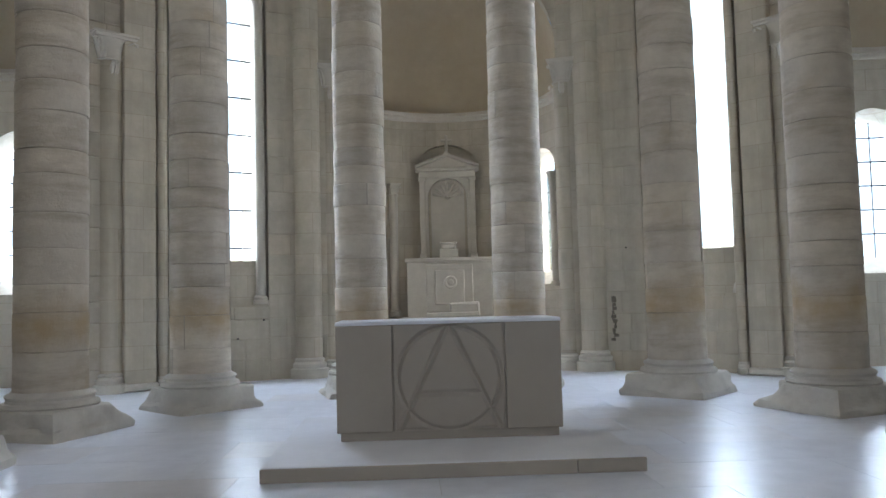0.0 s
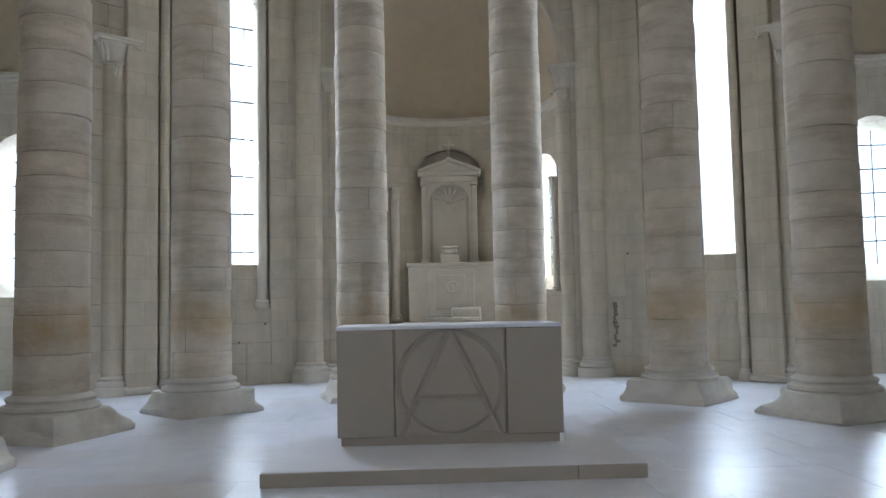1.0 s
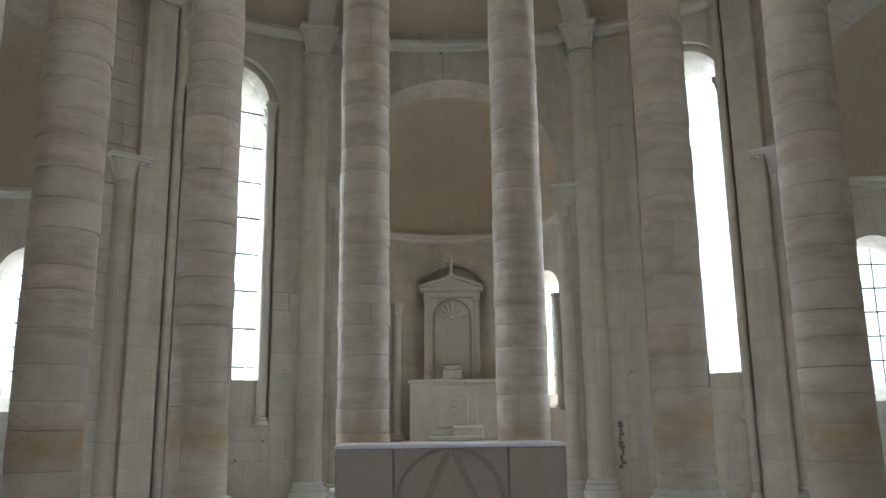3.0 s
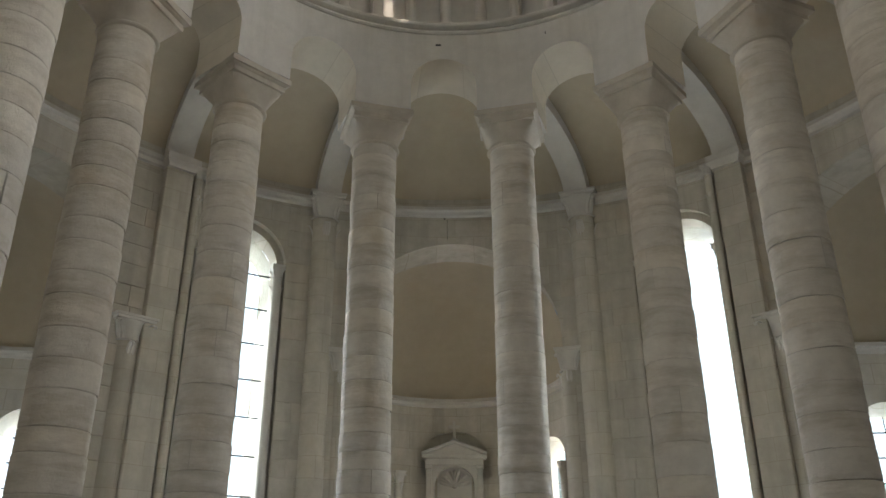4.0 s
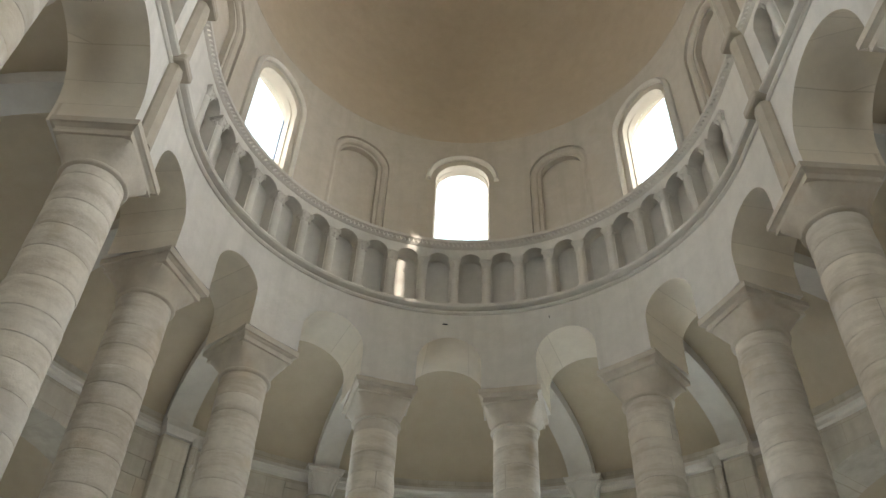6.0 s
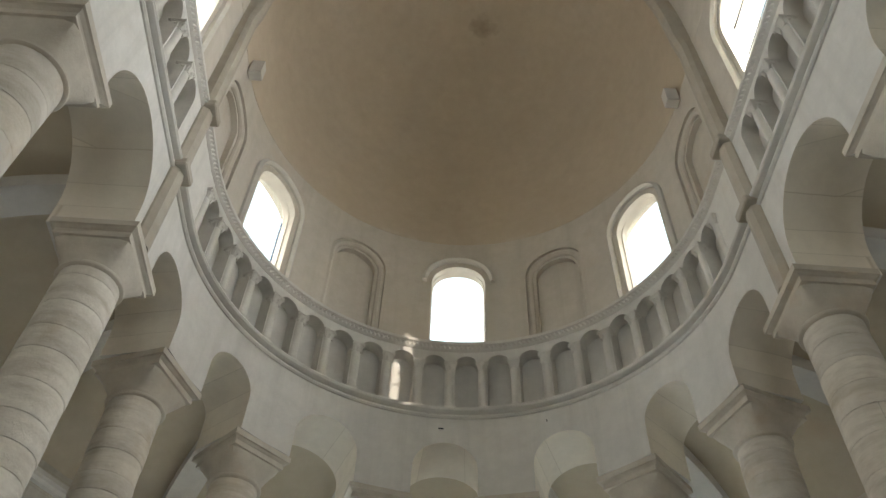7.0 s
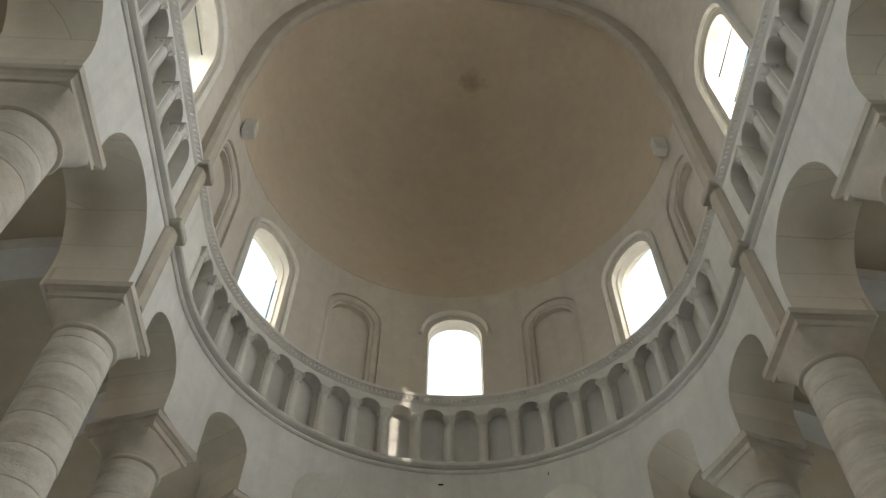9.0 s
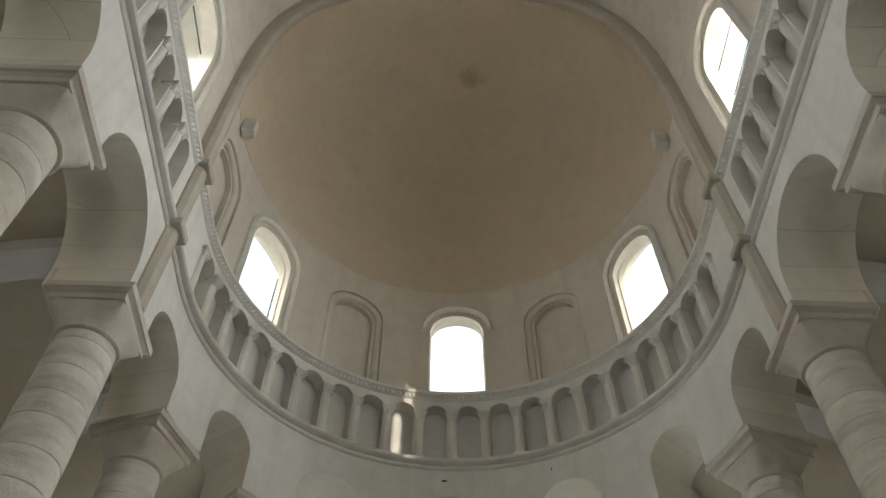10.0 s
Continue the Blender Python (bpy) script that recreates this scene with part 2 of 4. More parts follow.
def wall_band(name, f, u0, u1, v0, v1, depth, openings, mat, du=0.3, arc=14, inside=None):
    """A wall along a map, with arched openings (u, half_in, half_out, sill_in, sill_out, spring_in, spring_out)."""
    verts, faces, keep, reveal = [], [], {}, []

    def vert(u, w, v):
        key = (round(u, 5), round(w, 5), round(v, 5))
        if key not in keep:
            x, y = f(u, w)
            keep[key] = len(verts)
            verts.append((x, y, v))
        return keep[key]

    def quad(*p):
        q = [vert(*c) for c in p]
        q = [c for i, c in enumerate(q) if c not in q[:i]]
        if len(q) > 2:
            faces.append(q)

    def solid(ua, ub, xa, xb, la, lb, ha, hb, oa, ob, pa, pb):
        # ua, ub inner edges; xa, xb outer; la..hb inner low/high; oa..pb outer low/high
        quad((ua, 0, la), (ub, 0, lb), (ub, 0, hb), (ua, 0, ha))
        quad((xa, depth, oa), (xa, depth, pa), (xb, depth, pb), (xb, depth, ob))

    pin, pout = u0, u0
    for op in sorted(openings) + [None]:
        if op is None:
            qin, qout = u1, u1
        else:
            c, hi, ho, si, so, ki, ko = op
            qin, qout = c - hi, c - ho
        n = max(1, int((qin - pin) / du + 0.999))
        for i in range(n):
            a, b = i / n, (i + 1) / n
            ia, ib = pin + (qin - pin) * a, pin + (qin - pin) * b
            oa, ob = pout + (qout - pout) * a, pout + (qout - pout) * b
            solid(ia, ib, oa, ob, v0, v0, v1, v1, v0, v0, v1, v1)
            quad((ia, 0, v1), (ib, 0, v1), (ob, depth, v1), (oa, depth, v1))
            quad((ia, 0, v0), (oa, depth, v0), (ob, depth, v0), (ib, 0, v0))
        if op is None:
            break
        for i in range(arc):
            sa, sb = -math.cos(math.pi * i / arc), -math.cos(math.pi * (i + 1) / arc)
            ia, ib, oa, ob = c + hi * sa, c + hi * sb, c + ho * sa, c + ho * sb
            ra, rb = math.sqrt(max(0, 1 - sa * sa)), math.sqrt(max(0, 1 - sb * sb))
            ta, tb, xa, xb = ki + hi * ra, ki + hi * rb, ko + ho * ra, ko + ho * rb
            solid(ia, ib, oa, ob, ta, tb, v1, v1, xa, xb, v1, v1)
            quad((ia, 0, ta), (oa, depth, xa), (ob, depth, xb), (ib, 0, tb))
            reveal.append(len(faces) - 1)
            quad((ia, 0, v1), (ib, 0, v1), (ob, depth, v1), (oa, depth, v1))
            if si > v0:
                solid(ia, ib, oa, ob, v0, v0, si, si, v0, v0, so, so)
                quad((ia, 0, si), (ib, 0, si), (ob, depth, so), (oa, depth, so))
        for s in (-1, 1):
            quad((c + s * hi, 0, si), (c + s * hi, 0, ki), (c + s * ho, depth, ko), (c + s * ho, depth, so))
            reveal.append(len(faces) - 1)
        pin, pout = c + hi, c + ho
    quad((u0, 0, v0), (u0, 0, v1), (u0, depth, v1), (u0, depth, v0))
    quad((u1, 0, v0), (u1, depth, v0), (u1, depth, v1), (u1, 0, v1))
    me = mesh_from(name, verts, faces, mat)
    if inside:
        me.materials.append(inside)
        for i in reveal:
            me.polygons[i].material_index = 1
    me = recalc(me)
    return tagged(new(name, smooth_up(me, 25)), kind="structure")


def sweep(name, f, u0, u1, profile, mat, du=0.25, smooth=True, w_z=True):
    """Runs a closed (w, z) profile along a map, from u0 to u1."""
    n = max(1, int(abs(u1 - u0) / du + 0.999))
    verts, faces, k = [], [], len(profile)
    for i in range(n + 1):
        u = u0 + (u1 - u0) * i / n
        for w, z in profile:
            x, y = f(u, w)
            verts.append((x, y, z))
    for i in range(n):
        for q in range(k):
            r = (q + 1) % k
            faces.append((i * k + q, i * k + r, (i + 1) * k + r, (i + 1) * k + q))
    faces += [tuple(range(k)), tuple(range(n * k, n * k + k))]
    return smooth_up(recalc(mesh_from(name, verts, faces, mat)), 30)


def arch_sweep(name, place, half, spring, section, mat, seg=20, legs=0.0, power=2.0, rise=None):
    """A moulded arch: section points (out, w) from the opening's edge and along its depth; place(s, w, z) gives the world point."""
    rise = rise or half
    path = []
    if legs:
        path.append((-1, 0, -1.0, 0.0, spring - legs))
    for i in range(seg + 1):
        a = math.pi * (1 - i / seg)
        path.append((math.cos(a), math.sin(a), math.cos(a), math.sin(a), spring))
    if legs:
        path.append((1, 0, 1.0, 0.0, spring - legs))
    verts, faces, k = [], [], len(section)
    for cx, cz, ox, oz, base in path:
        for o, w in section:
            verts.append(place(half * cx + o * ox, w, base + rise * cz + o * oz))
    for i in range(len(path) - 1):
        for q in range(k):
            r = (q + 1) % k
            faces.append((i * k + q, i * k + r, (i + 1) * k + r, (i + 1) * k + q))
    faces += [tuple(range(k)), tuple(range((len(path) - 1) * k, len(path) * k))]
    return smooth_up(recalc(mesh_from(name, verts, faces, mat)), 35)


def place_on(f, u):
    return lambda s, w, z: (*f(u + s, w), z)


# ---------------------------------------------------------------- plan, in metres; the apse's centre is the origin
R_COL = 4.5          # ring of columns
R_IN = 3.95          # inner face of the arcade wall
R_AMB = 7.3          # outer wall of the ambulatory
TURN = 2.5           # the outer wall is turned by this much about the centre
WEST = -12.5         # the place is closed here
Z_NECK, Z_ABA, Z_SPRING = 8.12, 8.43, 8.65
APSE_COLS = [-69.8, -43.5, -14.2, 14.8, 43.0, 69.6]
STRAIGHT_Y = [-0.68, -3.35, -5.95, -8.55]


def apse_map(r, turn=0.0):
    """Like arc_map round the origin, but the wall runs on straight to the west past the half circle."""
    def f(u, w):
        a = u / r + radians(turn)
        q = math.pi / 2
        if a > q:
            return r + w, -(a - q) * r
        if a < -q:
            return -r - w, (a + q) * r
        return (r + w) * math.sin(a), (r + w) * math.cos(a)
    return f


main = apse_map(R_IN)
outer = apse_map(R_AMB, TURN)
deg = lambda a, r: radians(a) * r
END = math.pi / 2 * R_IN - WEST
END_OUT = math.pi / 2 * R_AMB - WEST
col_u = sorted([deg(a, R_IN) for a in APSE_COLS] + [s * (math.pi / 2 * R_IN - y) for y in STRAIGHT_Y for s in (-1, 1)])

# floor under the paving
floor = tagged(new("floor", box_mesh("floor", (26, 30, 0.3), JOINT, 0, (0, 0, -0.156))), kind="structure")

# ---------------------------------------------------------------- arcade wall, blind gallery, clerestory
ops = []
for a, b in zip(col_u[:-1], col_u[1:]):
    h = (b - a) / 2 - 0.46
    crown = 9.66 if h < 0.6 else 9.85
    ops.append(((a + b) / 2, h, h, Z_SPRING, Z_SPRING, crown - h, crown - h))
wall_band("wall_arcade", main, -END, END, Z_SPRING, Z_STRING + 0.2, 1.0, ops, PLASTER, arc=18, inside=SOFFIT)

# blind gallery: a thin arcaded skin before a solid wall
PITCH, ARCH_MID = deg(8.54, R_IN), deg(0.95, R_IN)
gal = [ARCH_MID + (k + 0.5) * PITCH for k in range(-10, 10)]
RIB_U = math.pi / 2 * R_IN + 0.82
straight_gal = []
for s in (-1, 1):
    for k in range(12):
        straight_gal.append(s * (RIB_U + 0.62 + k * 0.62))
gal_ops = [(u, 0.205, 0.205, Z_STRING + 0.2, Z_STRING + 0.2, 11.42, 11.42) for u in gal + straight_gal]
wall_band("wall_gallery", main, -END, END, Z_STRING + 0.2, Z_BEAD, 0.26, gal_ops, PLASTER, arc=10)
wall_band("wall_gallery_back", apse_map(R_IN + 0.27), -END - 0.4, END + 0.4, Z_STRING + 0.2, Z_BEAD, 0.66, [], PLASTER)

clere = apse_map(R_IN + 0.1)
CL = R_IN + 0.1
win_angles = [-58.5, 2.5, 59.5]
niche_angles = [-85.0, -28.0, 31.0, 86.0]
# bays past 2.35 are out of view; their windows are added for fill
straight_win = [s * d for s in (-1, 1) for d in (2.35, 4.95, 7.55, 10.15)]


def along(r, angle=None, west=None):
    """Place along a wall of radius r: by its angle, or by metres west of the half circle."""
    return deg(angle, r) if west is None else math.copysign(math.pi / 2 * r + abs(west), west)


for nm, r0, dep, niche in (("wall_clerestory", CL, 0.12, 0.62), ("wall_clerestory_inner", CL + 0.12, 0.12, 0.44), ("wall_clerestory_back", CL + 0.24, 0.46, 0)):
    hi, sill, rise = {0.62: (0.55, 12.01, 13.72), 0.44: (0.53, 12.02, 13.71), 0: (0.98, 11.8, 13.92)}[niche]
    ops = [(along(r0, a), hi, hi - dep * 0.15, sill, sill + dep * 0.1, rise, rise - dep * 0.1) for a in win_angles]
    hi = min(hi, 0.58)
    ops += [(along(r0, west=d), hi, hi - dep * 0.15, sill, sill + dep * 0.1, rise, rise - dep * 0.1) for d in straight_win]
    if niche:
        ops += [(along(r0, a), niche, niche, 11.95, 11.95, 13.72, 13.72) for a in niche_angles]
    wall_band(nm, apse_map(r0), -END, END, Z_BEAD, Z_DOME + 0.05, dep, ops, CLERESTORY)


def trim(name, f, u0, u1, profile, mat):
    return tagged(new(name, sweep(name, f, u0, u1, profile, mat)), kind="structure")


trim("trim_string_course", main, -END, END, [(0.02, Z_STRING), (-0.025, Z_STRING + 0.005), (-0.05, Z_STRING + 0.03), (-0.045, Z_STRING + 0.06), (-0.01, Z_STRING + 0.075), (-0.01, Z_STRING + 0.095), (-0.06, Z_STRING + 0.105), (-0.105, Z_STRING + 0.125), (-0.125, Z_STRING + 0.155), (-0.115, Z_STRING + 0.185), (0.02, Z_STRING + 0.2)], CARVED)
trim("trim_gallery_cornice", main, -END, END, [(0.12, Z_BEAD), (0.0, Z_BEAD + 0.01), (-0.04, Z_BEAD + 0.04), (-0.04, Z_BEAD + 0.09), (-0.09, Z_BEAD + 0.12), (-0.09, Z_BEAD + 0.18), (0.12, Z_BEAD + 0.2)], CARVED)

# small beads along the gallery cornice, too many to count
bv, bf = [], []
for i in range(-165, 166):
    u = i * 0.085
    for du, dw, dz in ((-1, 0, -1), (1, 0, -1), (1, 0, 1), (-1, 0, 1), (0, -1, 0)):
        x, y = main(u + du * 0.034, -0.042 + dw * 0.045)
        bv.append((x, y, Z_BEAD + 0.075 + dz * 0.034))
    o = len(bv) - 5
    bf += [(o, o + 1, o + 4), (o + 1, o + 2, o + 4), (o + 2, o + 3, o + 4), (o + 3, o, o + 4)]
tagged(new("cornice_beads", recalc(mesh_from("cornice_beads", bv, bf, CARVED))), "row of small carved stone beads along the gallery cornice", "moulding", kind="stuff")


def colonnette(name, height, r, mat, cap_h=0.16, base_h=0.09, label="", group=""):
    th = holder(name, Matrix(), label, "column", group)
    link("shaft", lathe("shaft", [(r, base_h), (r, height - cap_h)], mat, 14), th)
    link("base", lathe("base", [(0.0, 0.0), (r * 1.55, 0.0), (r * 1.55, base_h * 0.4), (r * 1.35, base_h * 0.5), (r * 1.4, base_h * 0.75), (r * 1.05, base_h)], mat, 14), th)
    cap = link("capital", leafy_capital("capital", r, r * 1.3, height - cap_h, height, mat), th)
    leaf = leaf_mesh(r, cap_h, height - cap_h, mat)
    for k in range(8):
        link("leaf", leaf, cap).matrix_basis = pose(0, 0, 0, 0, 0, 45 * k) @ Matrix.Diagonal(((1.12, 1.12, 1.0, 1) if k % 2 else (0.86, 1.0, 0.94, 1)))
    return th


def leafy_capital(name, r0, half, z0, z1, mat):
    """A bell that opens from a round neck to a square slab."""
    h = z1 - z0
    verts, faces = [], []
    seg, levels = 24, [(0.0, 1.12, 0), (0.05, 1.18, 0), (0.1, 0.96, 0), (0.35, 0.98, 0.0), (0.6, 1.08, 0.2), (0.76, 1.08, 0.55), (0.8, 0.98, 0.9), (0.81, 1.0, 1.0), (0.9, 1.02, 1.0), (0.91, 1.08, 1.0), (1.0, 1.1, 1.0)]
    for t, k, sq in levels:
        for i in range(seg):
            a = 2 * math.pi * i / seg + math.pi / 4
            c, s = math.cos(a), math.sin(a)
            m = max(abs(c), abs(s))
            rr = (1 - sq) * r0 * k + sq * half * k / m
            verts.append((c * rr, s * rr, z0 + t * h))
    for q in range(len(levels) - 1):
        for i in range(seg):
            j = (i + 1) % seg
            faces.append((q * seg + i, q * seg + j, (q + 1) * seg + j, (q + 1) * seg + i))
    faces.append(tuple((len(levels) - 1) * seg + i for i in range(seg)))
    me = mesh_from(name, verts, faces, mat)
    return smooth_up(me, 35)


def leaf_mesh(r0, h, z0, mat, leaves=8):
    """A thick upright leaf with a raised midrib whose tip curls out and down."""
    vs, fs = [], []
    w = math.pi / leaves * 0.8
    rows = ((0.08, 1.0, 0.8), (0.25, 1.1, 1.0), (0.42, 1.18, 0.95), (0.58, 1.32, 0.8), (0.7, 1.5, 0.62), (0.74, 1.64, 0.48), (0.67, 1.72, 0.36), (0.58, 1.66, 0.2))
    for t, rad, ww in rows:
        for sd, lift in ((-1, -0.04), (-0.55, 0.05), (-0.15, 0.02), (0, 0.12), (0.15, 0.02), (0.55, 0.05), (1, -0.04)):
            rr = r0 * (rad + lift)
            vs.append((math.cos(sd * w * ww) * rr, math.sin(sd * w * ww) * rr, z0 + t * h))
    for q in range(len(rows) - 1):
        for i in range(6):
            fs.append((q * 7 + i, q * 7 + i + 1, q * 7 + i + 8, q * 7 + i + 7))
    return smooth_up(mesh_from("leaf", vs, fs, mat), 30)


def upright(f, u, w, z):
    """A pose at (u, w, z) of a map, its own -y looking out of the wall's face into the room."""
    x, y = f(u, w)
    x2, y2 = f(u, w - 0.1)
    return pose(x, y, z, 0, 0, math.degrees(math.atan2(y2 - y, x2 - x)) + 90)


first = colonnette("gallery_colonnette", 11.42 - Z_STRING - 0.2, 0.085, CARVED, 0.19, 0.1, "slender pale limestone colonnette with leafy capital in the blind gallery", "gallery colonnettes")
spots = [u - PITCH / 2 for u in gal] + [gal[-1] + PITCH / 2] + [u + s * 0.31 for u in straight_gal for s in (-1, 1) if not (abs(u) < RIB_U + 0.7 and s * u < 0)]
spots = sorted(set(round(u, 3) for u in spots))
for i, u in enumerate(spots):
    if i and u - spots[i - 1] < 0.05:
        continue
    m = upright(main, u, 0.03, Z_STRING + 0.2)
    if i == 0:
        first.matrix_world = m
    else:
        copy_thing(first, m)

# clerestory mouldings: a roll hood over each window, two orders round each blind niche
for a in win_angles:
    me = arch_sweep("hood_mould", place_on(clere, deg(a, CL)), 0.66, 13.74, [(0.0, 0.02), (0.0, -0.06), (0.05, -0.11), (0.1, -0.06), (0.1, 0.02)], CARVED, legs=1.75 if a != 2.5 else 0.02)
    tagged(new("trim_hood_mould", me), kind="structure")
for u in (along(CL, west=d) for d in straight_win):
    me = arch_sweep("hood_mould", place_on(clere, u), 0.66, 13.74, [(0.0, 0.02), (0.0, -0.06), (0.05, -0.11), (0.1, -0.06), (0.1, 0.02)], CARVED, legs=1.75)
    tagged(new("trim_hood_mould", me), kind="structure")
for a in niche_angles:
    me = arch_sweep("niche_roll", place_on(clere, deg(a, CL)), 0.49, 13.72, [(0.0, 0.13), (-0.01, 0.1), (0.01, 0.06), (0.06, 0.035), (0.12, 0.05), (0.14, 0.09), (0.13, 0.13)], CLERESTORY, legs=1.76)
    tagged(new("trim_blind_arch", me), kind="structure")

# ---------------------------------------------------------------- high vault: half dome and barrel in one profile
POW = 2.7


def vault_r(k):
    """Radius and height at k from 0 (springing) to 1 (crown)."""
    a = k * math.pi / 2
    return (CL - 0.004) * math.cos(a) ** (2 / POW), Z_DOME + (Z_TOP - Z_DOME) * math.sin(a) ** (2 / POW)


N = 28
verts, faces = [], []
stations = [(-1, WEST), (-1, -9.0), (-1, -6.0), (-1, -3.0)] + [(0, a) for a in range(-90, 91, 5)] + [(1, -3.0), (1, -6.0), (1, -9.0), (1, WEST)]
for side, val in stations:
    for q in range(N + 1):
        r, z = vault_r((q - 1) / (N - 1)) if q else (CL + 0.4, Z_DOME)
        if side:
            verts.append((side * r, val, z))
        else:
            verts.append((r * math.sin(radians(val)), r * math.cos(radians(val)), z))
for i in range(len(stations) - 1):
    for q in range(N):
        faces.append((i * (N + 1) + q, (i + 1) * (N + 1) + q, (i + 1) * (N + 1) + q + 1, i * (N + 1) + q + 1))
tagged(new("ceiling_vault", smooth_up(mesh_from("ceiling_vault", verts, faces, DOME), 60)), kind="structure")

# transverse arch and its wall responds above the pair of columns
RIB_Y = -0.82
verts, faces = [], []
path = [(R_IN, Z_SPRING - 0.0), (R_IN, Z_STRING), (R_IN, Z_BEAD), (R_IN, 13.5)] + [(vault_r(q / 40)[0] - 0.08, vault_r(q / 40)[1] - 0.05) for q in range(0, 41)]
path = [(r, z) for r, z in path] + [(-r, z) for r, z in reversed(path[:-1])]
for i, (x, z) in enumerate(path):
    low = z < Z_DOME
    inn = 0.14 if z < Z_DOME else 0.2
    c = Vector((0, 0)) if low else Vector((0, Z_DOME + 0.8))
    nrm = Vector((-math.copysign(1, x), 0)) if low else (c - Vector((x, z))).normalized()
    a, b = Vector((x, z)) - nrm * 0.25, Vector((x, z)) + nrm * inn
    d = b - a
    for t, dy in ((0, -0.16), (0.72, -0.16), (0.92, -0.11), (1.0, 0.0), (0.92, 0.11), (0.72, 0.16), (0, 0.16)):
        q = a + d * t
        verts.append((q.x, RIB_Y + dy, q.y))
for i in range(len(path) - 1):
    for q in range(7):
        r = (q + 1) % 7
        faces.append((i * 7 + q, i * 7 + r, i * 7 + 7 + r, i * 7 + 7 + q))
faces += [tuple(range(7)), tuple(range(len(verts) - 7, len(verts)))]
tagged(new("transverse_arch", smooth_up(recalc(mesh_from("transverse_arch", verts, faces, RIB)), 30)), kind="structure")
for s in (-1, 1):
    for z in (Z_STRING + 0.11, Z_BEAD + 0.1):
        tagged(new("trim_rib_collar", box_mesh("trim_rib_collar", (0.3, 0.4, 0.14), RIB, 0.02, (s * (R_IN - 0.06), RIB_Y, z))), kind="structure")
    block = link("corbel_block", box_mesh("corbel_block", (0.24, 0.2, 0.42), CARVED, 0.008, (s * 3.9, 0.12, 15.0)))
    tagged(block, "plain stone block jutting from the vault springing", "corbel")

# ---------------------------------------------------------------- ambulatory: outer wall, vault
LANCET = 32.65
CHAPEL = 60.0
o_ops = []
for s in (-1, 1):
    o_ops.append((deg(s * LANCET + 0.8, R_AMB), 0.71, 0.6, 1.28, 2.1, 7.0, 6.9))
for a in (-CHAPEL, 0.0, CHAPEL):
    o_ops.append((deg(a, R_AMB), 2.0, 2.0, 0.0, 0.0, 5.74, 5.74))
ORDER = 0.14  # depth of the outer order round each lancet
front_ops = [(u, 0.84, 0.84, 1.28, 1.28, 7.0, 7.0) if hi < 1 else (u, hi, ho, si, so, ki, ko) for u, hi, ho, si, so, ki, ko in o_ops]
ambulatory_wall = wall_band("wall_ambulatory", outer, -END_OUT, END_OUT, 0.0, 8.75, ORDER, front_ops, WALL, arc=24)
back = lambda u, w: outer(u, w + ORDER)
wall_band("wall_ambulatory_back", back, -END_OUT, END_OUT, 0.0, 8.75, 0.9 - ORDER, o_ops, WALL, arc=24)
trim("trim_ambulatory_cornice", outer, -END_OUT, END_OUT, [(0.02, 8.3), (-0.05, 8.34), (-0.07, 8.4), (-0.12, 8.43), (-0.12, 8.5), (0.02, 8.5)], CARVED)

verts, faces = [], []
IN = R_IN + 0.97
stations = [(-1, WEST)] + [(-1, y) for y in (-9, -6, -3)] + [(0, a) for a in range(-90, 91, 3)] + [(1, y) for y in (-3, -6, -9)] + [(1, WEST)]
K = 16
for side, val in stations:
    for q in range(K + 1):
        a = math.pi * q / K
        r = (IN + R_AMB) / 2 - math.cos(a) * (R_AMB - IN + 0.06) / 2
        k = (1 - math.cos(a)) / 2
        z = 8.5 + 1.42 * math.sqrt(max(0.0, 1 - k * k))
        if side:
            verts.append((side * r, val, z))
        else:
            verts.append((r * math.sin(radians(val)), r * math.cos(radians(val)), z))
for i in range(len(stations) - 1):
    for q in range(K):
        faces.append((i * (K + 1) + q, (i + 1) * (K + 1) + q, (i + 1) * (K + 1) + q + 1, i * (K + 1) + q + 1))
tagged(new("ceiling_ambulatory", smooth_up(mesh_from("ceiling_ambulatory", verts, faces, VAULT), 60)), kind="structure")

